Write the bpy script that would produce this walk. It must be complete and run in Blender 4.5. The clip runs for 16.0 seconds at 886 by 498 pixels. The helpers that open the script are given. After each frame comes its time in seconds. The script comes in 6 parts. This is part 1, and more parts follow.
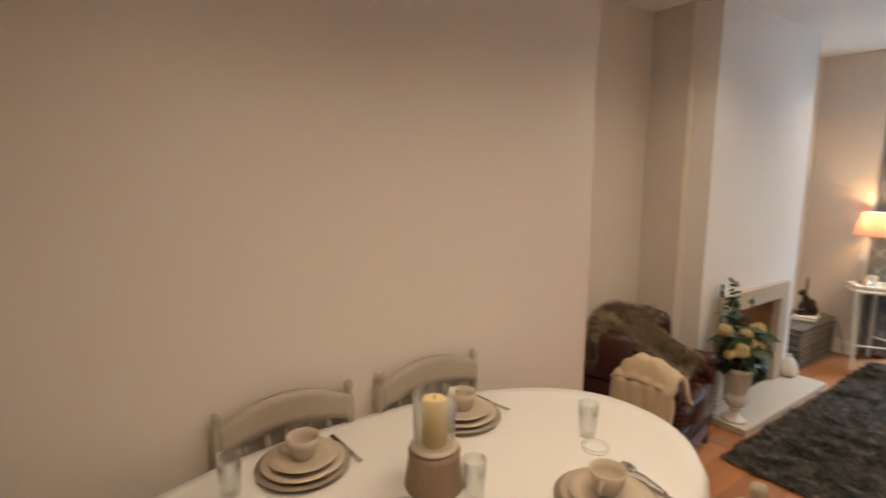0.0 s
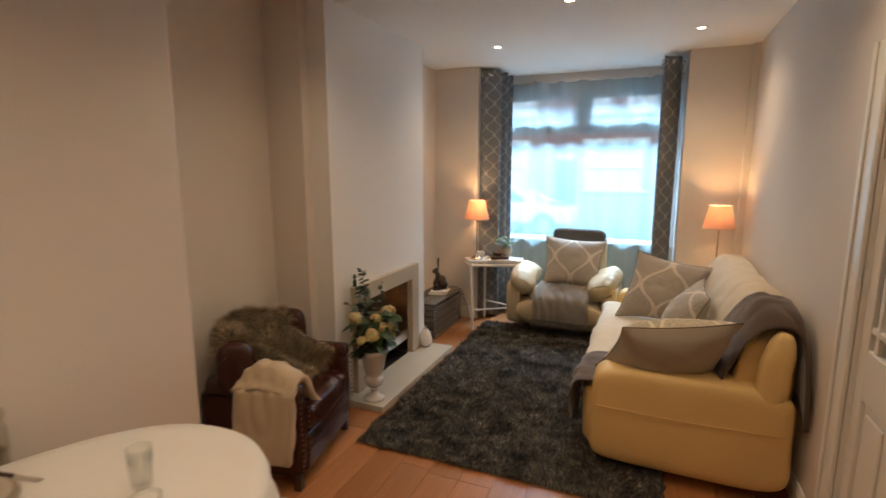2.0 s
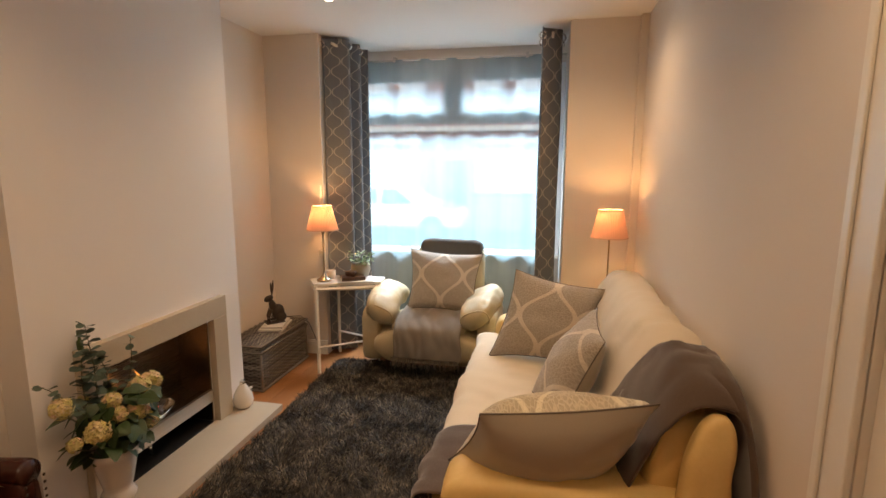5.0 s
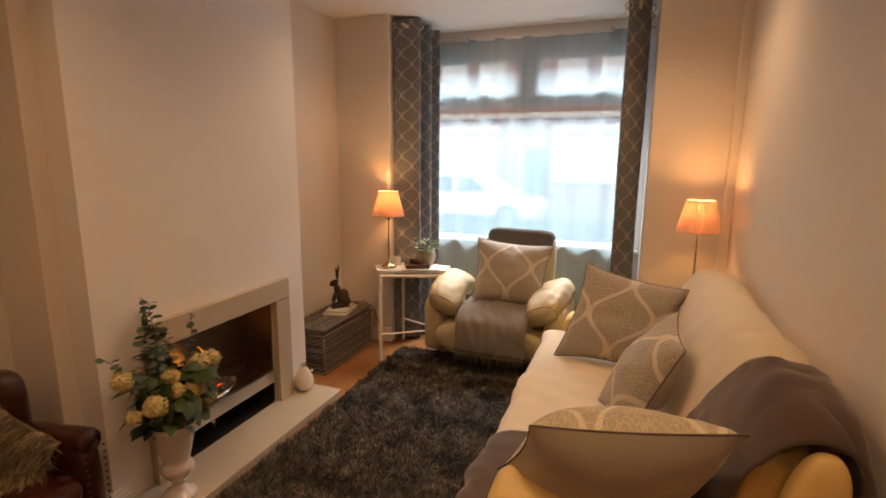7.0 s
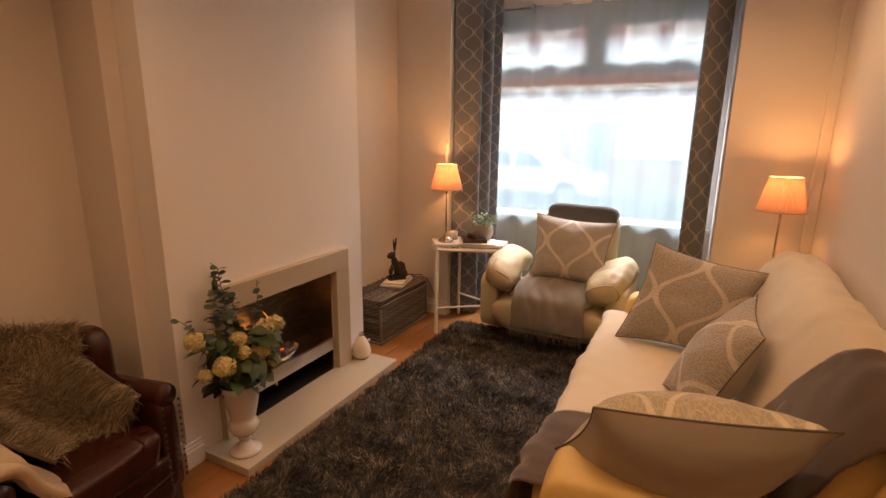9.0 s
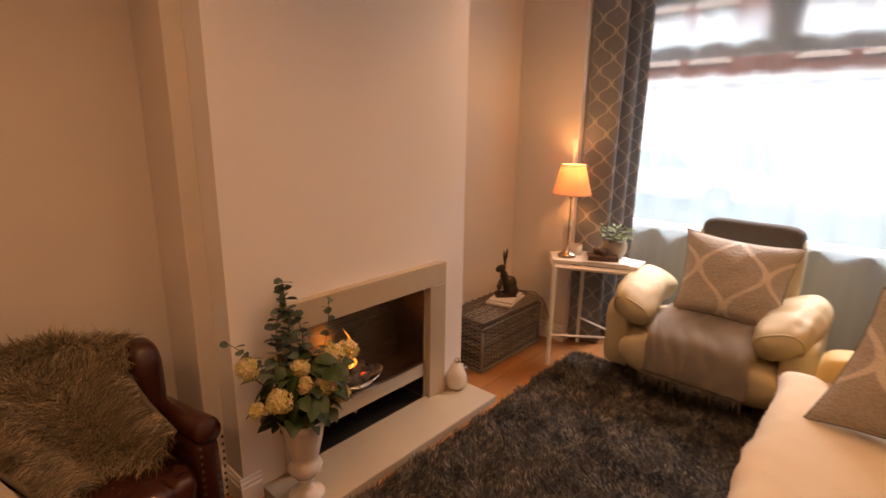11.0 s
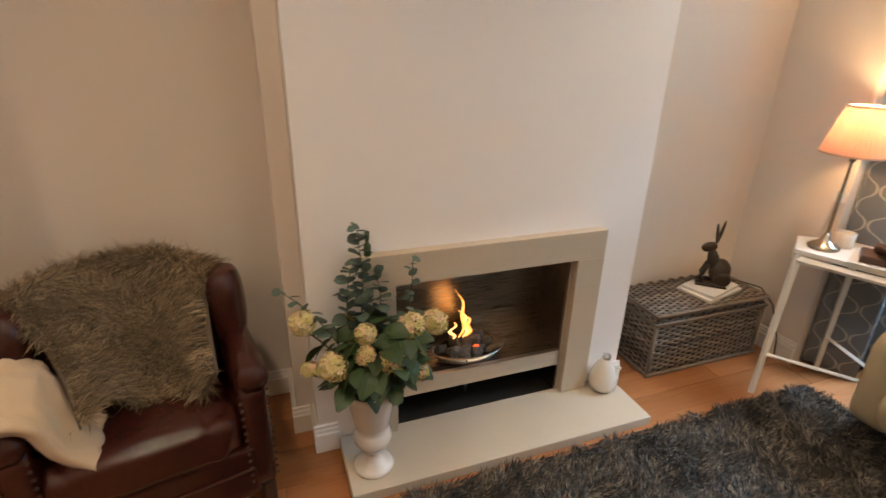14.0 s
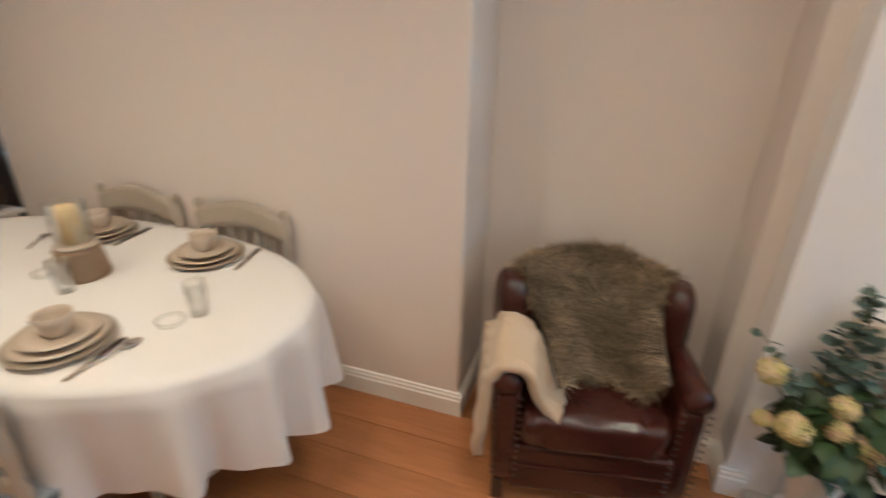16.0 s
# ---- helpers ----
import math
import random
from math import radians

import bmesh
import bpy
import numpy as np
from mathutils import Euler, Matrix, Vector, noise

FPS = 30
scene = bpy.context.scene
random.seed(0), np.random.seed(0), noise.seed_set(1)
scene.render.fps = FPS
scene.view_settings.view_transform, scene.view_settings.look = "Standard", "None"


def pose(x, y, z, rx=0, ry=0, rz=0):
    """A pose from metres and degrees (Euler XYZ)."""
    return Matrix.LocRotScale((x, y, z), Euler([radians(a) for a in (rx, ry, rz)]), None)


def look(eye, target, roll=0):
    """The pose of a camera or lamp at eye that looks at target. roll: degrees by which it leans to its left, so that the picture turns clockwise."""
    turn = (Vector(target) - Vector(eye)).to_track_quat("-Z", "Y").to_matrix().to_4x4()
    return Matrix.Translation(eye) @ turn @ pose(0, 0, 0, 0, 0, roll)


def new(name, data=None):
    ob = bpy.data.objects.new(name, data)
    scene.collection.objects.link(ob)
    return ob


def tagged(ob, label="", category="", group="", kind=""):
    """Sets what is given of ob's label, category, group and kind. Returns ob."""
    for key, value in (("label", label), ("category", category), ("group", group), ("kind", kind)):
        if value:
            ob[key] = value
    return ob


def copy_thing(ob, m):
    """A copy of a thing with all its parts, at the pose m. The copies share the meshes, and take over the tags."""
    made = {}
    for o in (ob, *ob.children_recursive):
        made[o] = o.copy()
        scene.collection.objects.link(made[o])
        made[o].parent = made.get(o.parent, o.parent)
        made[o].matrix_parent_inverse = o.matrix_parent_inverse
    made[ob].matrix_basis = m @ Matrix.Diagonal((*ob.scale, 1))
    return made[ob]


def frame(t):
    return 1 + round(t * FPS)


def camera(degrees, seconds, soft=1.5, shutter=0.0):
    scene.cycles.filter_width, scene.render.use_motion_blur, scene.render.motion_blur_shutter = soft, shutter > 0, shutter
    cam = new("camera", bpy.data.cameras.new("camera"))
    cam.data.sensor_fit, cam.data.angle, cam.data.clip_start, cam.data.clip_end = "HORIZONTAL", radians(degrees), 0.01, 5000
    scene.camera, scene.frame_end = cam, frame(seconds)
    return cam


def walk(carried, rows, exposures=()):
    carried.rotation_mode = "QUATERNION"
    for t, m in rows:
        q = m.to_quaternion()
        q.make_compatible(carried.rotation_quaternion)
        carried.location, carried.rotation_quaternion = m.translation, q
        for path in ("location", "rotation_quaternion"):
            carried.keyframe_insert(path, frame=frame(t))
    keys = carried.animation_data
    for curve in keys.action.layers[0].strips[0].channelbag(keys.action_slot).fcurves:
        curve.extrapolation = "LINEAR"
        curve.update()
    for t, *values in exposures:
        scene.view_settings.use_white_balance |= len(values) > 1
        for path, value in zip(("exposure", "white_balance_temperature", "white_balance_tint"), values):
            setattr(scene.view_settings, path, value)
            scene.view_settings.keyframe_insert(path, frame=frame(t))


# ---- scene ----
cam = camera(83.4, 16.0, shutter=0.5)
PATH = [
    (0, (0.034, 0.331, 1.696), (1.148, 1.964, 1.393), 0.0),
    (0.5, (0.09, 0.279, 1.713), (1.477, 1.687, 1.403), -0.2),
    (1, (0.187, 0.235, 1.706), (1.791, 1.387, 1.39), 0.0),
    (1.5, (0.281, 0.105, 1.738), (2.016, 1.043, 1.406), 0.0),
    (2, (0.506, 0.055, 1.705), (2.325, 0.819, 1.38), 0.0),
    (2.5, (0.732, 0.058, 1.693), (2.598, 0.696, 1.364), 0.1),
    (3, (0.91, 0.072, 1.712), (2.809, 0.606, 1.384), 0.1),
    (3.5, (1.142, 0.024, 1.695), (3.072, 0.432, 1.367), 0.2),
    (4, (1.38, 0.004, 1.674), (3.318, 0.376, 1.348), 0.2),
    (6.5, (1.895, -0.067, 1.65), (3.787, 0.496, 1.329), 0.5),
    (7, (1.9, -0.069, 1.633), (3.743, 0.618, 1.269), 0.5),
    (7.5, (1.905, -0.08, 1.622), (3.697, 0.702, 1.201), 0.5),
    (8, (1.906, -0.086, 1.618), (3.668, 0.748, 1.169), 0.6),
    (10.5, (2.199, 0.157, 1.595), (3.816, 1.241, 1.135), 0.8),
    (11, (2.452, 0.2, 1.586), (3.911, 1.483, 1.109), 0.9),
    (11.5, (2.65, 0.22, 1.597), (3.991, 1.623, 1.116), 0.5),
    (12, (2.887, 0.269, 1.586), (4.137, 1.741, 1.065), 0.9),
    (12.5, (3.032, 0.326, 1.567), (4.152, 1.888, 1.015), 1.0),
    (13, (3.155, 0.364, 1.571), (4.137, 1.986, 0.937), 1.3),
    (13.5, (3.178, 0.364, 1.566), (3.984, 2.048, 0.847), 1.1),
    (14, (3.174, 0.375, 1.556), (3.813, 2.109, 0.792), 1.3),
    (14.5, (3.13, 0.372, 1.552), (3.61, 2.147, 0.765), 1.4),
    (15, (3.026, 0.341, 1.57), (3.26, 2.166, 0.785), 1.4),
    (15.5, (2.846, 0.352, 1.602), (2.716, 2.182, 0.807), 2.4),
    (16, (2.662, 0.324, 1.67), (2.081, 2.049, 0.841), 1.2),
]
EXPOSURES = [(0, 1.0, 5600, 7), (0.5, 0.6, 5900, 8), (1.0, 0.4, 6100, 9), (1.5, 0.35, 6200, 10), (2.5, 0.52, 6100, 11), (4, 0.58, 6600, 14), (7, 0.20, 8900, 28), (10.5, 0.33, 9800, 40), (12.5, 0.58, 10600, 46), (13.5, 0.8, 7350, 22), (14.5, 1.2, 5450, 5), (15.2, 1.75, 5500, 5), (16, 1.22, 5000, 5)]
walk(cam, [(t, look(eye, target, roll)) for t, eye, target, roll in PATH], EXPOSURES)

# ---- world, lights, exposure ----
world = bpy.data.worlds.new("world")
scene.world = world
world.use_nodes = True
wn = world.node_tree.nodes
sky = wn.new("ShaderNodeTexSky")
sky.sky_type, sky.sun_disc = "NISHITA", False
sky.sun_elevation, sky.sun_rotation = radians(38), radians(250)
world.node_tree.links.new(sky.outputs[0], wn["Background"].inputs[0])
wn["Background"].inputs[1].default_value = 0.15


def lamp(name, kind, m, energy, color, **more):
    data = bpy.data.lights.new(name, kind)
    data.energy, data.color = energy, color
    for key, value in more.items():
        if key == "size":
            data.size = value
        elif key == "size_y":
            data.size_y = value
        elif key == "shape":
            data.shape = value
        elif key == "angle":
            data.angle = value
        elif key == "soft":
            data.shadow_soft_size = value
        elif key == "cone":
            data.spot_size = value
        elif key == "blend":
            data.spot_blend = value
    ob = new(name, data)
    ob.matrix_world = m
    return ob


WARM = (1.0, 0.56, 0.23)
HALOGEN = (1.0, 0.72, 0.44)
lamp("sun", "SUN", look((0, 0, 0), (0.55, 0.4, -0.75)), 3.9, (1.0, 0.95, 0.88), angle=radians(12))
# area lamp added outside above the bay, standing in for sky light through the window
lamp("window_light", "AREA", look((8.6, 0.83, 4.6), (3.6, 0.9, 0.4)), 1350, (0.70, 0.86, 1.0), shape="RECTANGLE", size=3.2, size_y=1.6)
# First three in view; the x 2.75 pair is added; dining ones inferred.
SPOTS = [(4.96, 1.40), (4.96, -0.21), (3.93, 0.62), (2.75, 1.40), (2.75, -0.21), (1.45, 1.00), (0.35, 1.00), (0.9, 0.10)]
for sx, sy in SPOTS:
    lamp("downlight_lamp", "SPOT", look((sx, sy, 2.74), (sx, sy, 0)), 24, HALOGEN, soft=0.03, cone=radians(138), blend=1.0)

# ---- materials ----
MATS = {}


def link(mat, a, b):
    mat.node_tree.links.new(a, b)


def node(mat, kind, **inputs):
    n = mat.node_tree.nodes.new(kind)
    for key, value in inputs.items():
        n.inputs[key.replace("_", " ")].default_value = value
    return n


def math_node(mat, op, a, b=None):
    n = mat.node_tree.nodes.new("ShaderNodeMath")
    n.operation = op
    for i, v in enumerate((a, b)):
        if v is None:
            continue
        if isinstance(v, (int, float)):
            n.inputs[i].default_value = v
        else:
            link(mat, v, n.inputs[i])
    return n.outputs[0]


def mix_color(mat, fac, a, b, mode="MIX"):
    n = mat.node_tree.nodes.new("ShaderNodeMix")
    n.data_type, n.blend_type = "RGBA", mode
    for sock, v in ((n.inputs[0], fac), (n.inputs[6], a), (n.inputs[7], b)):
        if isinstance(v, (int, float)):
            sock.default_value = v
        elif isinstance(v, tuple):
            sock.default_value = (*v, 1) if len(v) == 3 else v
        else:
            link(mat, v, sock)
    return n.outputs[2]


def noise_tex(mat, scale, detail=4, rough=0.55, coord="Object", stretch=(1, 1, 1)):
    tc = mat.node_tree.nodes.new("ShaderNodeTexCoord")
    mp = mat.node_tree.nodes.new("ShaderNodeMapping")
    mp.inputs["Scale"].default_value = stretch
    link(mat, tc.outputs[coord], mp.inputs[0])
    n = node(mat, "ShaderNodeTexNoise", Scale=scale, Detail=detail, Roughness=rough)
    link(mat, mp.outputs[0], n.inputs["Vector"])
    return n.outputs["Fac"]


def ramp(mat, fac, lo, hi):
    n = mat.node_tree.nodes.new("ShaderNodeMapRange")
    n.inputs[1].default_value, n.inputs[2].default_value = lo, hi
    link(mat, fac, n.inputs[0])
    return n.outputs[0]


def bump(mat, height, strength, distance=0.01):
    n = node(mat, "ShaderNodeBump", Strength=strength, Distance=distance)
    link(mat, height, n.inputs["Height"])
    link(mat, n.outputs[0], mat.node_tree.nodes["Principled BSDF"].inputs["Normal"])


def surface(name, color, color2=None, rough=0.6, metal=0.0, big=1.5, fine=60, amount=0.5, bumps=0.1, depth=0.004,
            sheen=0.0, coat=0.0, stretch=(1, 1, 1), random_value=0.0, rough_var=0.12):
    """A two-scale painted, woven or worn surface; color2 is the colour of its stains and grain."""
    if name in MATS:
        return MATS[name]
    m = bpy.data.materials.new(name)
    m.use_nodes = True
    p = m.node_tree.nodes["Principled BSDF"]
    color2 = color2 or tuple(c * 0.8 for c in color)
    a = noise_tex(m, big, 5, stretch=stretch)
    b = noise_tex(m, fine, 6, 0.65, stretch=stretch)
    f = math_node(m, "MULTIPLY", math_node(m, "ADD", ramp(m, a, 0.3, 0.75), ramp(m, b, 0.3, 0.75)), amount * 0.5)
    col = mix_color(m, f, color, color2)
    if random_value:
        oi = m.node_tree.nodes.new("ShaderNodeObjectInfo")
        k = math_node(m, "ADD", math_node(m, "MULTIPLY", oi.outputs["Random"], random_value * 2), 1 - random_value)
        cc = m.node_tree.nodes.new("ShaderNodeCombineColor")
        for i in range(3):
            link(m, k, cc.inputs[i])
        col = mix_color(m, 1.0, col, cc.outputs[0], "MULTIPLY")
    link(m, col, p.inputs["Base Color"])
    r = math_node(m, "ADD", math_node(m, "MULTIPLY", b, rough_var), rough - rough_var / 2)
    link(m, r, p.inputs["Roughness"])
    p.inputs["Metallic"].default_value = metal
    p.inputs["Sheen Weight"].default_value = sheen
    p.inputs["Coat Weight"].default_value = coat
    if bumps:
        bump(m, b, bumps, depth)
    MATS[name] = m
    return m


def glow(name, color, strength):
    if name not in MATS:
        m = bpy.data.materials.new(name)
        m.use_nodes = True
        p = m.node_tree.nodes["Principled BSDF"]
        p.inputs["Base Color"].default_value = (*color, 1)
        p.inputs["Emission Color"].default_value = (*color, 1)
        p.inputs["Emission Strength"].default_value = strength
        MATS[name] = m
    return MATS[name]


def glass(name, tint=(1, 1, 1), rough=0.0):
    """Thin clear glass: see-through with a mirror-like skin."""
    if name not in MATS:
        m = bpy.data.materials.new(name)
        m.use_nodes = True
        nt = m.node_tree
        nt.nodes.remove(nt.nodes["Principled BSDF"])
        tr = node(m, "ShaderNodeBsdfTransparent", Color=(*tint, 1))
        gl = node(m, "ShaderNodeBsdfGlossy", Roughness=rough)
        fr = node(m, "ShaderNodeLayerWeight", Blend=0.5)
        mx = nt.nodes.new("ShaderNodeMixShader")
        k = math_node(m, "POWER", fr.outputs["Facing"], 2.4)
        link(m, math_node(m, "ADD", math_node(m, "MULTIPLY", k, 0.85), 0.05), mx.inputs[0])
        link(m, tr.outputs[0], mx.inputs[1])
        link(m, gl.outputs[0], mx.inputs[2])
        link(m, mx.outputs[0], nt.nodes["Material Output"].inputs[0])
        MATS[name] = m
    return MATS[name]


def lattice_mask(mat, pitch_u, pitch_v, width, shift=0.0, pinch=0.0):
    """Ogee trellis lines on the cloth's own UV, which is in metres."""
    tc = mat.node_tree.nodes.new("ShaderNodeTexCoord")
    sep = mat.node_tree.nodes.new("ShaderNodeSeparateXYZ")
    link(mat, tc.outputs["UV"], sep.inputs[0])
    u = math_node(mat, "DIVIDE", sep.outputs[0], pitch_u / 2)
    v = math_node(mat, "ADD", math_node(mat, "DIVIDE", sep.outputs[1], pitch_v), shift)
    turn = math_node(mat, "MULTIPLY", v, 2 * math.pi)
    s = math_node(mat, "MULTIPLY", math_node(mat, "SINE", turn), 0.46 - pinch * 0.3)
    s = math_node(mat, "ADD", s, math_node(mat, "MULTIPLY", math_node(mat, "SINE", math_node(mat, "MULTIPLY", turn, 3.0)), pinch))
    ds = []
    for shift, sign in ((0.0, "SUBTRACT"), (1.0, "ADD")):
        w = math_node(mat, sign, math_node(mat, "SUBTRACT", u, shift), s)
        w = math_node(mat, "DIVIDE", w, 2.0)
        ds.append(math_node(mat, "ABSOLUTE", math_node(mat, "SUBTRACT", w, math_node(mat, "ROUND", w))))
    d = math_node(mat, "MINIMUM", ds[0], ds[1])
    n = mat.node_tree.nodes.new("ShaderNodeMapRange")
    n.inputs[1].default_value, n.inputs[2].default_value = width * 1.25, width * 0.85
    link(mat, d, n.inputs[0])
    return n.outputs[0]


def lattice_cloth(name, ground, line, pitch_u, pitch_v, width, rough=0.8, squiggle=0.0, sheen=0.2, shift=0.0, pinch=0.0):
    if name in MATS:
        return MATS[name]
    m = bpy.data.materials.new(name)
    m.use_nodes = True
    p = m.node_tree.nodes["Principled BSDF"]
    mask = lattice_mask(m, pitch_u, pitch_v, width, shift, pinch)
    n = noise_tex(m, 220, 3, coord="UV")
    g = mix_color(m, math_node(m, "MULTIPLY", n, 0.5), ground, tuple(c * 0.62 for c in ground))
    h = n
    if squiggle:
        tc = m.node_tree.nodes.new("ShaderNodeTexCoord")
        vor = node(m, "ShaderNodeTexVoronoi", Scale=62)
        vor.feature = "DISTANCE_TO_EDGE"
        link(m, tc.outputs["UV"], vor.inputs["Vector"])
        cell = ramp(m, vor.outputs["Distance"], 0.02, 0.14)
        g = mix_color(m, math_node(m, "MULTIPLY", cell, squiggle), g, tuple(c * 0.72 for c in ground))
        h = math_node(m, "SUBTRACT", 1.0, cell)
    link(m, mix_color(m, mask, g, line), p.inputs["Base Color"])
    p.inputs["Roughness"].default_value = rough
    p.inputs["Sheen Weight"].default_value = sheen
    bump(m, math_node(m, "ADD", h, math_node(m, "MULTIPLY", mask, 0.8)), 0.6, 0.004)
    MATS[name] = m
    return m


M_WALL = surface("wall_paint", (0.76, 0.69, 0.62), (0.70, 0.63, 0.56), 0.75, big=0.7, fine=180, amount=0.35, bumps=0.05, depth=0.002)
# Paler than the wall paint, with daylight on the breast put into the colour.
M_BREAST = surface("breast_paint_daylit", (0.86, 0.825, 0.79), (0.82, 0.785, 0.75), 0.75, big=0.8, fine=180, amount=0.35, bumps=0.05, depth=0.002)
M_CEIL = surface("ceiling_paint", (0.84, 0.82, 0.79), (0.79, 0.77, 0.74), 0.8, big=0.7, fine=150, amount=0.3, bumps=0.04, depth=0.002)
M_GLOSS = surface("white_gloss_paint", (0.84, 0.81, 0.75), (0.78, 0.74, 0.67), 0.32, big=3, fine=90, amount=0.4, bumps=0.04, depth=0.002)
M_UPVC = surface("white_frame", (0.82, 0.84, 0.86), (0.77, 0.79, 0.82), 0.35, big=3, fine=90, amount=0.3, bumps=0.02)
M_STONE = surface("limestone", (0.55, 0.465, 0.35), (0.47, 0.39, 0.29), 0.5, big=3.5, fine=120, amount=0.7, bumps=0.05, depth=0.002)
M_HEARTH = surface("hearth_stone", (0.54, 0.475, 0.375), (0.44, 0.385, 0.30), 0.34, big=4, fine=90, amount=0.6, bumps=0.04, depth=0.002)
M_WOOD = surface("floor_wood", (0.46, 0.20, 0.075), (0.25, 0.095, 0.03), 0.36, big=1.6, fine=14, amount=1.0, bumps=0.06, depth=0.002, stretch=(0.35, 6, 1), random_value=0.16)
M_DARKGAP = surface("floor_underlay", (0.05, 0.03, 0.02), rough=0.9)
M_STEEL = surface("brushed_steel", (0.62, 0.58, 0.53), (0.50, 0.46, 0.42), 0.30, 1.0, big=4, fine=30, amount=0.5, bumps=0.03, stretch=(0.3, 8, 14))
M_FIREBACK = surface("fireback_steel", (0.36, 0.315, 0.27), (0.22, 0.185, 0.155), 0.28, 1.0, big=2, fine=26, amount=0.8, bumps=0.10, stretch=(0.25, 8, 14))
M_BLACK = surface("soot_black", (0.015, 0.014, 0.013), rough=0.5)
M_CHROME = surface("chrome", (0.82, 0.80, 0.76), rough=0.1, metal=1.0, bumps=0.0, rough_var=0.05)
# Blue tint puts the bluish daylight tone into the panes.
M_GLASS = glass("window_glass", (0.90, 0.965, 1.0))

# ---- mesh helpers ----


def mesh_object(name, bm, material=None, parent=None, label="", smooth=False):
    me = bpy.data.meshes.new(name)
    bmesh.ops.recalc_face_normals(bm, faces=bm.faces)
    bm.to_mesh(me)
    bm.free()
    if smooth:
        me.polygons.foreach_set("use_smooth", [True] * len(me.polygons))
    if material:
        me.materials.append(material)
    ob = new(name, me)
    if parent:
        ob.parent = parent
    if label:
        ob["label"] = label
    return ob


def part(name, bm, material, parent, label="", smooth=False):
    return mesh_object(name, bm, material, parent, label, smooth)


def thing(name, x, y, z, turn=0, label="", category="", group="", kind=""):
    ob = new(name)
    ob.matrix_world = pose(x, y, z, 0, 0, turn)
    return tagged(ob, label, category, group, kind)


def box(bm, x0, x1, y0, y1, z0, z1, bevel=0.0, seg=2):
    r = bmesh.ops.create_cube(bm, size=1.0, matrix=Matrix.Translation(((x0 + x1) / 2, (y0 + y1) / 2, (z0 + z1) / 2)) @ Matrix.Diagonal((x1 - x0, y1 - y0, z1 - z0, 1)))
    if bevel:
        edges = list({e for v in r["verts"] for e in v.link_edges})
        bmesh.ops.bevel(bm, geom=edges, offset=bevel, segments=seg, profile=0.5, affect="EDGES")
    return bm


def boxed(*args, **kw):
    return box(bmesh.new(), *args, **kw)


def lathe(profile, seg=32, bm=None, at=(0, 0, 0)):
    """A turned shape from (radius, height) pairs."""
    bm = bm or bmesh.new()
    rings = []
    for r, z in profile:
        rings.append([bm.verts.new((at[0] + max(r, 1e-4) * math.cos(2 * math.pi * i / seg), at[1] + max(r, 1e-4) * math.sin(2 * math.pi * i / seg), at[2] + z)) for i in range(seg)])
    for a, b in zip(rings, rings[1:]):
        for i in range(seg):
            bm.faces.new((a[i], a[(i + 1) % seg], b[(i + 1) % seg], b[i]))
    for ring in (() if profile[0] == profile[-1] else (rings[0], rings[-1])):
        if profile[0 if ring is rings[0] else -1][0] > 0.002:
            bm.faces.new(ring)
    return bm


def tube(points, radius, seg=8, bm=None, taper=1.0):
    """A round bar along points."""
    bm = bm or bmesh.new()
    pts = [Vector(p) for p in points]
    rings = []
    for i, p in enumerate(pts):
        d = (pts[min(i + 1, len(pts) - 1)] - pts[max(i - 1, 0)]).normalized()
        side = d.cross(Vector((0, 0, 1)))
        if side.length < 0.01:
            side = d.cross(Vector((0, 1, 0)))
        side.normalize()
        up = side.cross(d)
        r = radius * (1 + (taper - 1) * i / max(1, len(pts) - 1))
        rings.append([bm.verts.new(p + side * math.cos(2 * math.pi * k / seg) * r + up * math.sin(2 * math.pi * k / seg) * r) for k in range(seg)])
    for a, b in zip(rings, rings[1:]):
        for k in range(seg):
            bm.faces.new((a[k], a[(k + 1) % seg], b[(k + 1) % seg], b[k]))
    bm.faces.new(rings[0]), bm.faces.new(rings[-1])
    return bm


def power(v, e):
    return math.copysign(abs(v) ** e, v)


def blob(cx, cy, cz, sx, sy, sz, e1=0.5, e2=0.5, seg=28, rings=16, wrinkle=0.0, scale=6, bm=None, m=None):
    """A stuffed, rounded block (superellipsoid); small exponents are boxier."""
    bm = bm or bmesh.new()
    m = m or Matrix()
    rows = []
    for j in range(rings + 1):
        a = -math.pi / 2 + math.pi * j / rings
        row = []
        for i in range(seg):
            b = 2 * math.pi * i / seg
            ca = power(math.cos(a), e1)
            p = Vector((sx / 2 * ca * power(math.cos(b), e2), sy / 2 * ca * power(math.sin(b), e2), sz / 2 * power(math.sin(a), e1)))
            if wrinkle:
                p += p.normalized() * wrinkle * noise.noise(Vector((cx, cy, cz)) * 3 + p * scale)
            row.append(bm.verts.new(Vector((cx, cy, cz)) + m @ p))
        rows.append(row)
    for a, b in zip(rows, rows[1:]):
        for i in range(seg):
            bm.faces.new((a[i], a[(i + 1) % seg], b[(i + 1) % seg], b[i]))
    bmesh.ops.remove_doubles(bm, verts=bm.verts, dist=1e-5)
    return bm


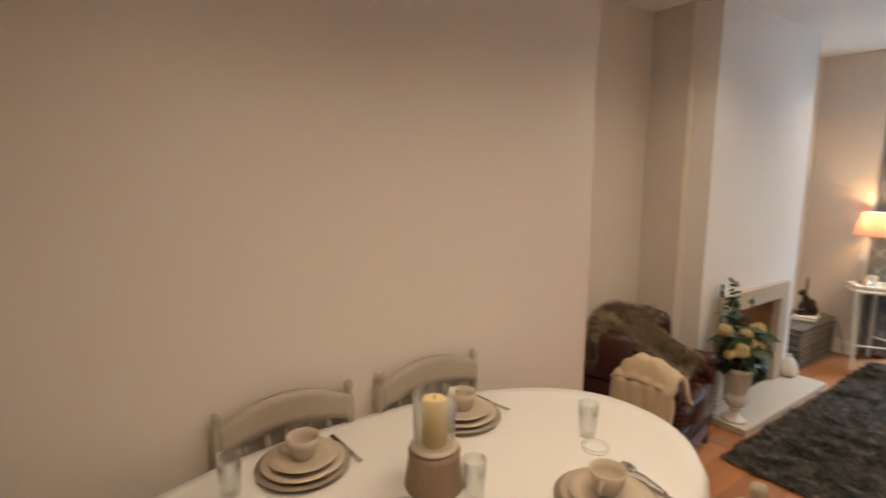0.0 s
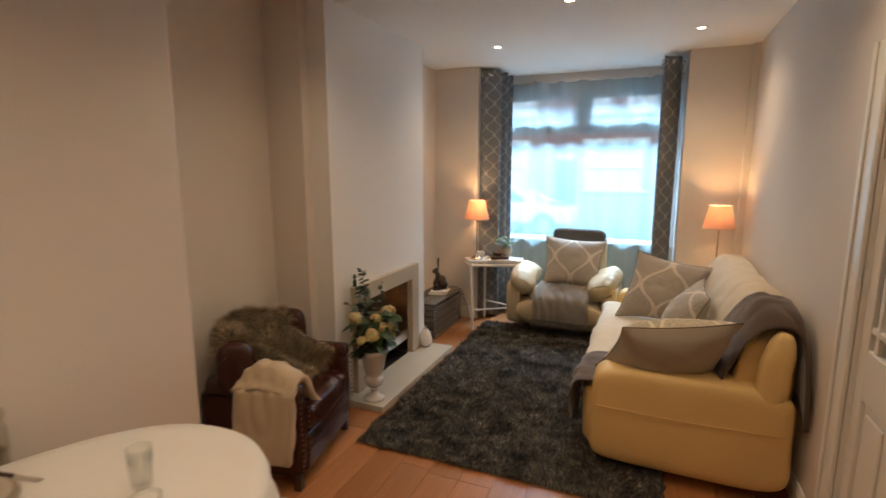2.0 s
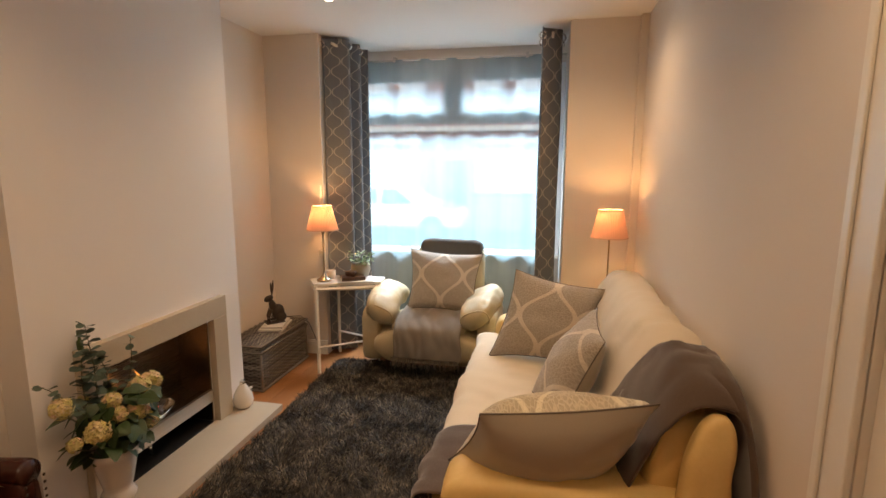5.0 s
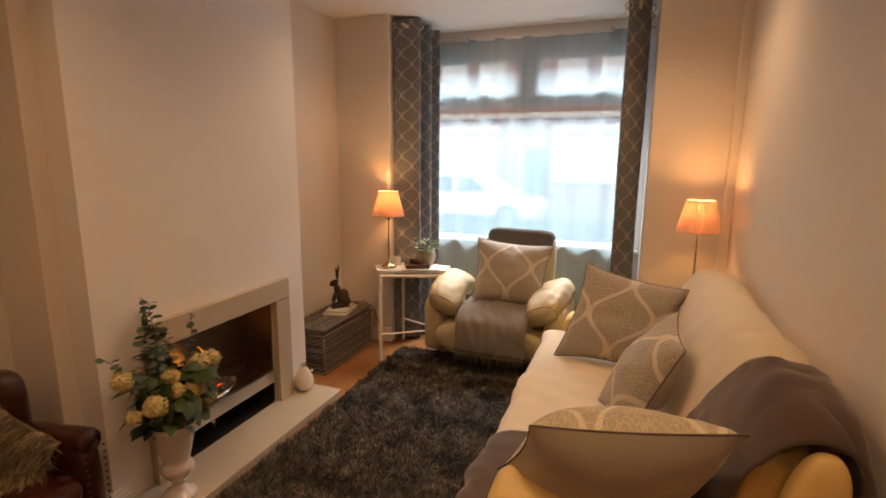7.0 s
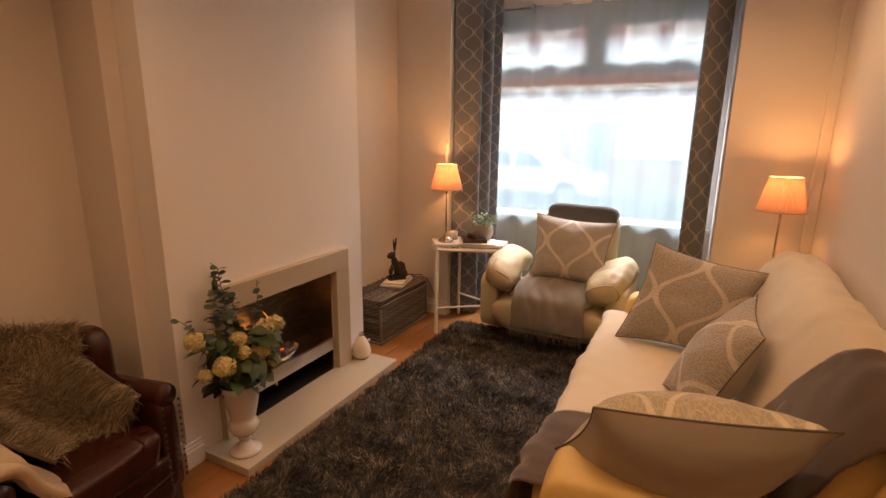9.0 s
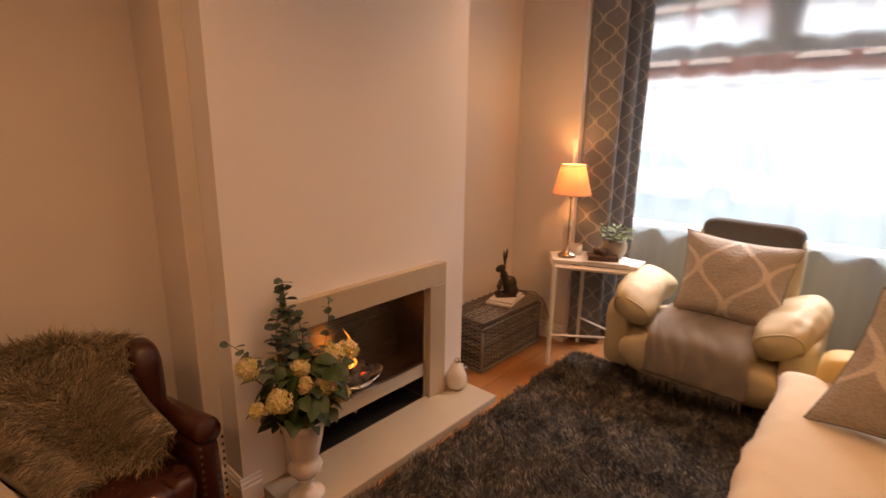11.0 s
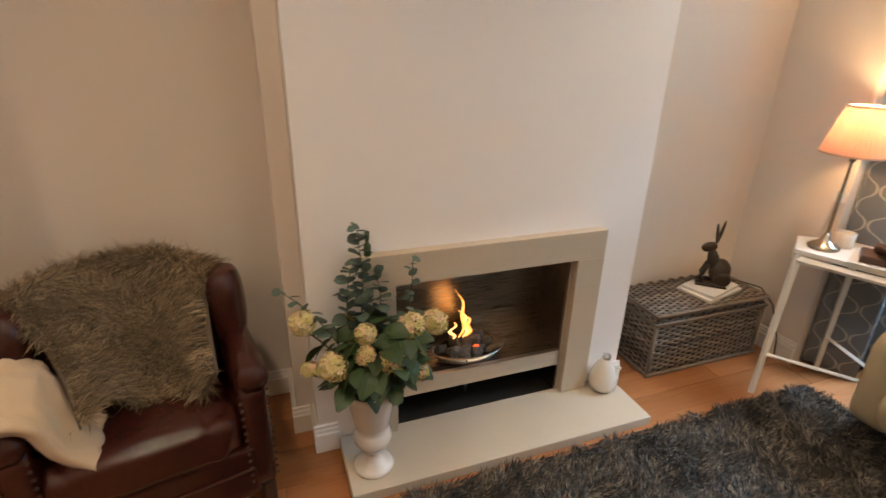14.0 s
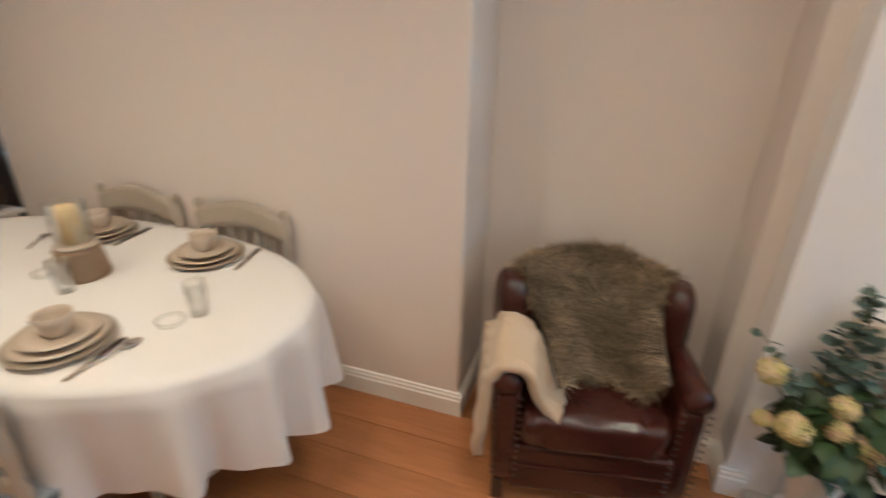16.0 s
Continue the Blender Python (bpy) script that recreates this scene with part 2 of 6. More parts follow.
def pad(path, width, thick, side, bm=None, seg=24, wrinkle=0.008):
    """A padded roll along a path of (x, y, z): side is the way its width runs."""
    bm = bm or bmesh.new()
    pts, side = [Vector(p) for p in path], Vector(side).normalized()
    rings = []
    for i, p in enumerate(pts):
        d = (pts[min(i + 1, len(pts) - 1)] - pts[max(i - 1, 0)]).normalized()
        up = side.cross(d).normalized()
        f = i / (len(pts) - 1)
        k = max(0.02, (1 - abs(2 * f - 1) ** 7)) ** 0.5
        ring = []
        for j in range(seg):
            a = 2 * math.pi * j / seg
            q = side * (width / 2 * k * power(math.cos(a), 0.7)) + up * (thick / 2 * k * power(math.sin(a), 0.8))
            c = p + q
            ring.append(bm.verts.new(c + q.normalized() * wrinkle * (noise.noise(c * 13) + 0.7 * noise.noise(Vector((c.x * 34, c.y * 7, c.z * 30))))))
        rings.append(ring)
    for a, b in zip(rings, rings[1:]):
        for j in range(seg):
            bm.faces.new((a[j], a[(j + 1) % seg], b[(j + 1) % seg], b[j]))
    bm.faces.new(rings[0]), bm.faces.new(rings[-1])
    return bm


def sheet(fn, nu, nv, size_u, size_v, thick=0.0, closed=False):
    """A cloth or board from fn(u, v) -> point with u, v in 0..1, with its UV in metres; thick gives it a second side."""
    bm = bmesh.new()
    uv = bm.loops.layers.uv.new("UVMap")
    grid = [[bm.verts.new(fn(i / nu, j / nv)) for i in range(nu + 1)] for j in range(nv + 1)]
    for j in range(nv):
        for i in range(nu):
            f = bm.faces.new((grid[j][i], grid[j][i + 1], grid[j + 1][i + 1], grid[j + 1][i]))
            for lp, (a, b) in zip(f.loops, ((i, j), (i + 1, j), (i + 1, j + 1), (i, j + 1))):
                lp[uv].uv = (a / nu * size_u, b / nv * size_v)
    if thick:
        bmesh.ops.recalc_face_normals(bm, faces=bm.faces)
        bmesh.ops.solidify(bm, geom=bm.faces[:], thickness=thick)
    return bm


def structure(name, bm, material, label, category, smooth=False):
    return tagged(mesh_object(name, bm, material, smooth=smooth), label, category, kind="structure")


# ---- the shell of the house ----
H = 2.755
YR, YB, YD, YN, YA = -0.72, 2.018, 2.06, 2.45, 2.34
XB0, XB1, XD, XF, XW = 3.262, 4.705, 2.166, 5.727, 6.48
XEND = -1.5
structure("wall_dining", boxed(-0.42, XD, YD, 3.0, 0, H, bevel=0.012), M_WALL, "smooth warm beige painted chimney breast beside the dining table", "wall", False)
structure("wall_recess", boxed(XEND - 0.15, -0.42, 2.85, 3.0, 0, H), M_WALL, "warm beige painted recess wall", "wall")
structure("wall_niche", boxed(XD, XB0, YN, 2.70, 0, H), M_WALL, "warm beige painted niche wall behind the leather chair", "wall")
structure("pipe_boxing_niche", boxed(3.188, XB0, 2.16, YN, 0, H, bevel=0.004), M_WALL, "narrow beige boxing beside the chimney breast", "boxing")
bm = boxed(XB0, 3.58, YB, 2.70, 0, H)
box(bm, 4.37, XB1, YB, 2.70, 0, H)
box(bm, 3.58, 4.37, YB, 2.70, 0.725, H)
box(bm, 3.58, 4.37, 2.42, 2.70, 0, 0.725)
structure("wall_chimney_breast", bm, M_BREAST, "pale chimney breast around the gas fire, daylight put into its colour", "wall")
structure("wall_alcove", boxed(XB1, XF, YA, 2.70, 0, H), M_WALL, "warm beige painted alcove wall", "wall")
structure("wall_front_near_alcove", boxed(XF, 6.72, 1.84, 2.70, 0, H), M_WALL, "beige painted pier beside the bay window", "wall")
structure("wall_front_near_sofa", boxed(XF, 6.72, YR - 0.15, -0.179, 0, H), M_WALL, "beige painted pier behind the floor lamp", "wall")
structure("pipe_boxing_corner", boxed(5.665, XF, YR, -0.665, 0, H, bevel=0.004), M_WALL, "narrow beige boxing in the corner", "boxing")
structure("wall_below_window", boxed(XW - 0.03, 6.72, -0.179, 1.84, 0, 0.83), M_WALL, "painted wall below the bay window", "wall")
structure("wall_above_window", boxed(XW - 0.03, 6.72, -0.179, 1.84, 2.60, H), M_WALL, "painted wall above the bay window", "wall")
DX0, DX1, DH = 2.14, 2.91, 2.09
bm = boxed(XEND - 0.15, DX0, YR - 0.15, YR, 0, H)
box(bm, DX1, XF, YR - 0.15, YR, 0, H)
box(bm, DX0, DX1, YR - 0.15, YR, DH, H)
structure("wall_hall", bm, M_WALL, "long beige painted wall with the hall door", "wall")
bm = boxed(XEND - 0.15, XEND, YR - 0.15, 2.60, 0, H)
box(bm, XEND - 0.15, XEND, 2.60, 2.85, 0, 0.70)
box(bm, XEND - 0.15, XEND, 2.60, 2.85, 1.06, H)
structure("wall_rear", bm, M_WALL, "beige painted rear wall of the dining end", "wall")
bm = boxed(XEND - 0.15, 6.72, -2.0, -1.85, 0, H)
box(bm, XEND - 0.15, XEND, -1.85, YR - 0.15, 0, H)
box(bm, XF, XF + 0.15, -1.85, YR - 0.15, 0, H)
structure("wall_hallway", bm, M_WALL, "dim hallway wall behind the glazed door", "wall")
structure("ceiling", boxed(XEND - 0.15, 6.72, -2.0, 3.0, H, H + 0.15), M_CEIL, "flat white painted ceiling", "ceiling")
floor = structure("floor", boxed(XEND - 0.15, 6.72, -2.0, 3.0, -0.12, -0.012), M_DARKGAP, "orange-brown wooden plank floor", "floor")


def skirting(name, x0, y0, x1, y1, nx, ny):
    """A moulded white skirting board from point to point; n is the way it faces."""
    bm = bmesh.new()
    prof = [(0, 0), (0.018, 0), (0.018, 0.085), (0.013, 0.092), (0.013, 0.104), (0.008, 0.112), (0.008, 0.122), (0, 0.126)]
    a = [bm.verts.new((x0 + nx * d, y0 + ny * d, z)) for d, z in prof]
    b = [bm.verts.new((x1 + nx * d, y1 + ny * d, z)) for d, z in prof]
    n = len(prof)
    for i in range(n):
        bm.faces.new((a[i], a[(i + 1) % n], b[(i + 1) % n], b[i]))
    bm.faces.new(a), bm.faces.new(b)
    structure(name, bm, M_GLOSS, "white moulded skirting board", "skirting")


for k, seg in enumerate([(-0.42, YD, XD + 0.018, YD, 0, -1), (XD, YD, XD, YN, 1, 0), (XD, YN, 3.188, YN, 0, -1), (3.188, YN, 3.188, 2.16, -1, 0), (3.17, 2.16, XB0 - 0.018, 2.16, 0, -1),
                         (XB0, 2.16, XB0, YB, -1, 0), (XB0 - 0.018, YB, 3.34, YB, 0, -1), (4.667, YB, XB1 + 0.018, YB, 0, -1), (XB1, YB, XB1, YA, 1, 0), (XB1, YA, XF, YA, 0, -1),
                         (XF, 1.84, XF, YA, -1, 0), (XF, YR, XF, -0.179, -1, 0), (3.03, YR, XF, YR, 0, 1), (XEND, YR, 2.06, YR, 0, 1), (XW - 0.03, -0.179, XW - 0.03, 1.84, -1, 0)]):
    skirting("baseboard_%d" % (k + 1), *seg)

# ---- bay window ----
win = thing("window_1", XW, 0.83, 0.83, 0, "wide white framed bay window with two top lights", "window", kind="structure")
WY = 1.01


def win_part(name, y0, y1, z0, z1, x0=-0.035, x1=0.035, mat=None, label=""):
    return part(name, boxed(x0, x1, y0, y1, z0, z1, bevel=0.006), mat or M_UPVC, win, label)


win_part("window_frame", -WY + 0.002, WY - 0.002, 0.0, 0.055)
win_part("window_frame", -WY + 0.002, WY - 0.002, 1.70, 1.768)
win_part("window_frame", -WY + 0.002, -WY + 0.07, 0.055, 1.70)
win_part("window_frame", WY - 0.07, WY - 0.002, 0.055, 1.70)
win_part("transom", -WY + 0.07, WY - 0.07, 1.255, 1.325)
win_part("mullion", -0.035, 0.035, 1.325, 1.70)
for s0, s1 in ((-WY + 0.07, -0.035), (0.035, WY - 0.07)):
    for y0, y1, z0, z1 in ((s0, s1, 1.325, 1.395), (s0, s1, 1.63, 1.70), (s0, s0 + 0.06, 1.395, 1.63), (s1 - 0.06, s1, 1.395, 1.63)):
        win_part("sash", y0 + 0.001, y1 - 0.001, z0 + 0.001, z1 - 0.001, -0.045, 0.02)
    pane = win_part("pane", s0 + 0.06, s1 - 0.06, 1.395, 1.63, -0.004, 0.004, M_GLASS)
    pane.visible_shadow = False
win_part("pane", -WY + 0.07, WY - 0.07, 0.055, 1.255, -0.004, 0.004, M_GLASS).visible_shadow = False
part("window_sill", boxed(-0.085, -0.036, -WY + 0.002, WY - 0.002, 0.002, 0.032, bevel=0.008), M_GLOSS, win, "white window board")

# Low rear window added to give a pale blue patch of unknown origin.
rear = thing("window_2", XEND - 0.08, 2.72, 0.70, 0, "small low rear window added for a pale blue patch", "window", kind="structure")
for y0, y1, z0, z1 in ((-0.118, 0.118, 0.002, 0.03), (-0.118, 0.118, 0.33, 0.358), (-0.118, -0.09, 0.031, 0.329), (0.09, 0.118, 0.031, 0.329)):
    part("window_frame", boxed(-0.03, 0.03, y0, y1, z0, z1, bevel=0.004), M_UPVC, rear)
part("pane", boxed(-0.004, 0.004, -0.09, 0.09, 0.03, 0.33), M_GLASS, rear).visible_shadow = False

# ---- hall door ----
door = thing("door_1", DX0 + 0.03, YR - 0.02, 0.005, 0, "closed white panelled door glazed with margin panes", "door", kind="structure")
DW = DX1 - DX0 - 0.06


def door_bar(name, x0, x1, z0, z1, y0=-0.04, y1=0.0, bevel=0.004):
    return part(name, boxed(x0, x1, y0, y1, z0, z1, bevel=bevel), M_GLOSS, door)


door_bar("stile", 0, 0.076, 0, 2.045)
door_bar("stile", DW - 0.076, DW, 0, 2.045)
door_bar("rail", 0.077, DW - 0.077, 0, 0.20)
door_bar("rail", 0.077, DW - 0.077, 0.81, 1.01)
door_bar("rail", 0.077, DW - 0.077, 1.965, 2.045)
door_bar("stile", DW / 2 - 0.05, DW / 2 + 0.05, 0.201, 0.809)
for x0, x1 in ((0.077, DW / 2 - 0.051), (DW / 2 + 0.051, DW - 0.077)):
    door_bar("panel", x0, x1, 0.201, 0.809, -0.030, -0.014)
    door_bar("panel", x0 + 0.035, x1 - 0.035, 0.24, 0.77, -0.0138, -0.004, 0.008)
GX = (0.077, 0.135, DW - 0.135, DW - 0.077)
GZ = (1.011, 1.09, 1.885, 1.964)
for x in GX[1:3]:
    door_bar("glazing_bar", x - 0.013, x + 0.013, GZ[0], GZ[3], -0.034, -0.002)
for z in GZ[1:3]:
    for x0, x1 in ((GX[0], GX[1] - 0.0135), (GX[1] + 0.0135, GX[2] - 0.0135), (GX[2] + 0.0135, GX[3])):
        door_bar("glazing_bar", x0, x1, z - 0.013, z + 0.013, -0.034, -0.002)
part("pane", boxed(GX[0], GX[3], -0.021, -0.017, GZ[0], GZ[3]), M_GLASS, door, "clear glass").visible_shadow = False
for z in (0.25, 1.78):
    part("hinge", lathe([(0.006, -0.05), (0.006, 0.05)], 10, at=(DW + 0.004, 0.006, z)), M_CHROME, door, "brass hinge")
handle = part("handle", lathe([(0.026, 0), (0.026, 0.008), (0.012, 0.010), (0.012, 0.05)], 20), M_CHROME, door, "chrome lever handle", True)
handle.matrix_local = pose(0.055, 0.0, 0.95, -90, 0, 0)
part("lever", tube([(0, 0, 0.045), (0.03, 0, 0.05), (0.08, 0.004, 0.05), (0.125, 0.0, 0.048)], 0.009, 10), M_CHROME, handle, smooth=True)
trim = thing("trim_door", DX0, YR, 0, 0, "white moulded door architrave", "trim", kind="structure")
for nm, x0, x1, z0, z1 in (("architrave", DX1 - DX0 - 0.03, DX1 - DX0 + 0.085, 0, DH + 0.085), ("architrave", -0.085, 0.03, 0, DH + 0.085), ("architrave", 0.031, DX1 - DX0 - 0.031, DH - 0.03, DH + 0.085)):
    a = part(nm, boxed(x0, x1, 0.001, 0.02, z0, z1, bevel=0.006), M_GLOSS, trim)
    if z0 == 0:
        part("bead", boxed((x1 - 0.03 if x0 > 0 else x0), (x1 if x0 > 0 else x0 + 0.03), 0.0205, 0.03, z0, z1, bevel=0.004), M_GLOSS, a)
    else:
        part("bead", boxed(x0, x1, 0.0205, 0.03, z1 - 0.03, z1, bevel=0.004), M_GLOSS, a)
part("door_lining", boxed(0.0, 0.029, -0.149, -0.001, 0, DH), M_GLOSS, trim)
part("door_lining", boxed(DX1 - DX0 - 0.029, DX1 - DX0, -0.149, -0.001, 0, DH), M_GLOSS, trim)
part("door_lining", boxed(0.029, DX1 - DX0 - 0.029, -0.149, -0.001, DH - 0.029, DH), M_GLOSS, trim)

# ---- fireplace ----
FX0, FX1, FZ = 3.46, 4.50, 0.852
fire = thing("fireplace", 3.98, YB, 0, 0, "limestone fireplace surround with a lit coal-effect gas fire", "fireplace")
x0, x1 = FX0 - 3.98, FX1 - 3.98
part("surround_leg", boxed(x0, x0 + 0.122, -0.046, -0.001, 0.046, 0.725, bevel=0.003), M_STONE, fire)
part("surround_leg", boxed(x1 - 0.13, x1, -0.046, -0.001, 0.046, 0.725, bevel=0.003), M_STONE, fire)
part("lintel", boxed(x0, x1, -0.046, -0.001, 0.7255, FZ, bevel=0.003), M_STONE, fire)
a, b = 3.582 - 3.98, 4.368 - 3.98
part("fireback", boxed(a, b, 0.215, 0.225, 0.05, 0.724), M_FIREBACK, fire, "dark brushed steel fireback")
part("fire_cheek", boxed(a, a + 0.01, 0.002, 0.214, 0.05, 0.724), M_FIREBACK, fire)
part("fire_cheek", boxed(b - 0.01, b, 0.002, 0.214, 0.05, 0.724), M_FIREBACK, fire)
part("fire_top", boxed(a + 0.011, b - 0.011, 0.002, 0.214, 0.712, 0.724), M_FIREBACK, fire)
part("steel_bar", boxed(a + 0.011, b - 0.011, -0.012, 0.012, 0.185, 0.265, bevel=0.003), M_STEEL, fire, "brushed steel front bar")
part("fire_floor", boxed(a + 0.011, b - 0.011, 0.013, 0.214, 0.235, 0.245), M_FIREBACK, fire)
part("ash_recess", boxed(a + 0.011, b - 0.011, 0.19, 0.20, 0.047, 0.234), M_BLACK, fire, "black recess below the fire")
hearth = tagged(mesh_object("hearth_slab", boxed(3.342, 4.667, 1.705, YB - 0.001, 0.0, 0.045, bevel=0.004), M_HEARTH), "pale stone hearth slab in front of the fire", "hearth")

# ---- ceiling downlights ----
M_BULB = glow("halogen_bulb", (1.0, 0.86, 0.66), 30.0)
M_CLIPWHITE = surface("white_plastic", (0.8, 0.78, 0.74), rough=0.3)
# Fittings for every lamp, the added x 2.75 pair among them.
for sx, sy in SPOTS:
    d = thing("ceiling_downlight", sx, sy, H, 0, "small round recessed ceiling downlight, switched on", "downlight", "ceiling downlights")
    part("trim_ring", lathe([(0.028, -0.002), (0.030, -0.008), (0.042, -0.006), (0.044, -0.001)], 28), M_CLIPWHITE, d, "white metal ring", True)
    part("bulb", lathe([(0.0, -0.0035), (0.027, -0.003), (0.027, -0.001), (0.0, -0.001)], 24), M_BULB, d, "glowing halogen bulb")

# ---- soft furnishing materials ----
# Sofa leather, with the gold of the warm lamplight put into its colour.
M_CREAM = surface("cream_leather", (0.78, 0.55, 0.23), (0.66, 0.44, 0.15), 0.48, big=4, fine=70, amount=0.6, bumps=0.22, depth=0.004)
# Recliner's paler copy of the cream leather, without that gold.
M_PALECREAM = surface("pale_cream_leather", (0.55, 0.46, 0.30), (0.44, 0.35, 0.21), 0.58, big=5, fine=70, amount=0.7, bumps=0.25, depth=0.004)
M_LEATHER = surface("oxblood_leather", (0.060, 0.016, 0.011), (0.024, 0.008, 0.007), 0.18, big=5, fine=48, amount=0.9, bumps=0.28, depth=0.005)
M_COTTON = surface("cream_cotton", (0.71, 0.61, 0.465), (0.61, 0.51, 0.38), 0.9, big=5, fine=160, amount=0.5, bumps=0.2, depth=0.002, sheen=0.2)
M_BROWNTHROW = surface("brown_fleece", (0.100, 0.066, 0.047), (0.062, 0.040, 0.029), 0.95, big=7, fine=150, amount=0.7, bumps=0.3, depth=0.004, sheen=0.35)
M_GREYTHROW = surface("grey_wool", (0.24, 0.205, 0.17), (0.165, 0.14, 0.118), 0.95, big=6, fine=170, amount=0.6, bumps=0.3, depth=0.003, sheen=0.3)
M_GREYBACK = surface("grey_sateen", (0.36, 0.305, 0.235), (0.27, 0.225, 0.17), 0.45, big=6, fine=190, amount=0.5, bumps=0.12, depth=0.002, sheen=0.3)
M_HEADREST = surface("charcoal_cloth", (0.10, 0.095, 0.09), (0.07, 0.066, 0.062), 0.9, big=7, fine=170, amount=0.6, bumps=0.25, depth=0.002)
M_PIPING = surface("dark_piping", (0.13, 0.10, 0.078), rough=0.7)
M_BEIGETHROW = surface("beige_wool", (0.56, 0.44, 0.30), (0.46, 0.36, 0.24), 0.95, big=7, fine=150, amount=0.6, bumps=0.35, depth=0.004, sheen=0.3)
M_CUSHION = lattice_cloth("cushion_trellis", (0.50, 0.435, 0.36), (0.64, 0.565, 0.47), 0.37, 0.48, 0.040, squiggle=0.9, shift=0.63)
M_CUSHION2 = lattice_cloth("cushion_squiggle", (0.66, 0.56, 0.40), (0.74, 0.66, 0.50), 0.36, 0.50, 0.03, squiggle=1.0)
M_CURTAIN = lattice_cloth("trellis_curtain", (0.20, 0.21, 0.23), (0.44, 0.42, 0.38), 0.118, 0.165, 0.031, sheen=0.1, pinch=0.035)
M_DARKWOOD = surface("dark_wood", (0.05, 0.025, 0.014), (0.028, 0.014, 0.009), 0.4, big=6, fine=40, amount=0.8)
M_BRONZE = surface("dark_bronze", (0.085, 0.065, 0.05), (0.05, 0.035, 0.025), 0.36, 0.75, big=12, fine=90, amount=0.8, bumps=0.2)


def along(points, s):
    """The point at share s of a polyline, smoothed by its neighbours."""
    lens = [0.0]
    for a, b in zip(points, points[1:]):
        lens.append(lens[-1] + math.dist(a, b))
    d = s * lens[-1]
    for i in range(len(points) - 1):
        if d <= lens[i + 1] or i == len(points) - 2:
            f = (d - lens[i]) / (lens[i + 1] - lens[i])
            p0, p1, p2, p3 = (points[max(i - 1, 0)], points[i], points[i + 1], points[min(i + 2, len(points) - 1)])
            return tuple(0.5 * (2 * b + (c - a) * f + (2 * a - 5 * b + 4 * c - q) * f * f + (3 * b - a - 3 * c + q) * f ** 3) for a, b, c, q in zip(p0, p1, p2, p3))
    return points[-1]


def cushion(name, bl, br, tr, tl, thick, front, back, label, group="scatter cushions"):
    """A stuffed scatter cushion from its four corners; the patterned side faces (br - bl) x (tl - bl)."""
    bl, br, tr, tl = (Vector(p) for p in (bl, br, tr, tl))
    mid = (bl + br + tr + tl) / 4
    low = Vector((mid.x, mid.y, min(p.z for p in (bl, br, tr, tl))))
    c = thing(name, low.x, low.y, low.z, 0, label, "cushion", group)
    nrm = (br - bl).cross(tl - bl).normalized()
    w, h = (br - bl).length, (tl - bl).length

    def face(side):
        def fn(u, v):
            a, b = 2 * u - 1, 2 * v - 1
            k = 0.105
            uu, vv = 0.5 + a / 2 * (1 - k * (1 - b * b)), 0.5 + b / 2 * (1 - k * (1 - a * a))
            p = (bl * (1 - uu) + br * uu) * (1 - vv) + (tl * (1 - uu) + tr * uu) * vv
            q = max(0.0, (1 - a * a) * (1 - b * b)) ** 0.5
            fold = 0.015 * noise.noise(p * 8) * q + 0.008 * noise.noise(p * 21) * q
            return p - low + nrm * side * (thick / 2 * q + fold + 0.002)
        return fn
    part("front_panel", sheet(face(1), 22, 22, w, h), front, c, "pale trellis pattern on beige weave", True)
    part("back_panel", sheet(face(-1), 22, 22, w, h), back, c, "plain grey back", True)
    loop = []
    f0 = face(0)
    for i in range(41):
        s = i / 40 * 4
        k, r = int(min(s, 3.999)), s - int(min(s, 3.999))
        loop.append(f0(*((r, 0), (1, r), (1 - r, 1), (0, 1 - r))[k]))
    part("piping", tube(loop, 0.0034, 6), M_PIPING, c, "dark piped edge", True)
    return c


# ---- sofa ----
SX, SY = 4.28, -0.18
sofa = thing("sofa", SX, SY, 0, 0, "plump cream leather two-seat sofa covered with throws", "sofa")
part("seat", blob(0.0, 0.07, 0.27, 1.99, 0.98, 0.39, 0.22, 0.22, wrinkle=0.012), M_CREAM, sofa, smooth=True)
for s in (-1, 1):
    part("seat_cushion", blob(s * 0.40, 0.14, 0.38, 0.80, 0.88, 0.19, 0.4, 0.28, wrinkle=0.012), M_CREAM, sofa, smooth=True)
arm = part("arm", blob(-0.925, 0.0, 0.335, 0.25, 0.97, 0.55, 0.28, 0.22, 36, 22, wrinkle=0.014, scale=5), M_CREAM, sofa, smooth=True)
part("seam", tube([(-1.052, y, 0.40 - 0.012 * math.cos(y * 3)) for y in np.linspace(-0.46, 0.46, 18)], 0.0028, 6), M_CREAM, arm, smooth=True)
part("arm", blob(0.955, 0.0, 0.335, 0.22, 0.94, 0.57, 0.3, 0.25, 36, 20, wrinkle=0.014, scale=5), M_CREAM, sofa, smooth=True)
lean = Matrix(((1, 0, 0), (0, 1, -0.12), (0, 0, 1)))
part("back", blob(0.085, -0.385, 0.50, 1.90, 0.27, 0.80, 0.35, 0.25, 40, 20, wrinkle=0.014, m=lean), M_CREAM, sofa, smooth=True)
for s in (-1, 1):
    part("back_cushion", blob(0.03 + s * 0.47, -0.305, 0.70, 0.98, 0.19, 0.46, 0.5, 0.3, wrinkle=0.018, m=lean), M_CREAM, sofa, smooth=True)
part("back_end", blob(-0.985, -0.375, 0.65, 0.12, 0.15, 0.52, 0.8, 0.75, 30, 22, wrinkle=0.016, scale=8, m=lean), M_CREAM, sofa, "plump rounded end of the sofa back", True)
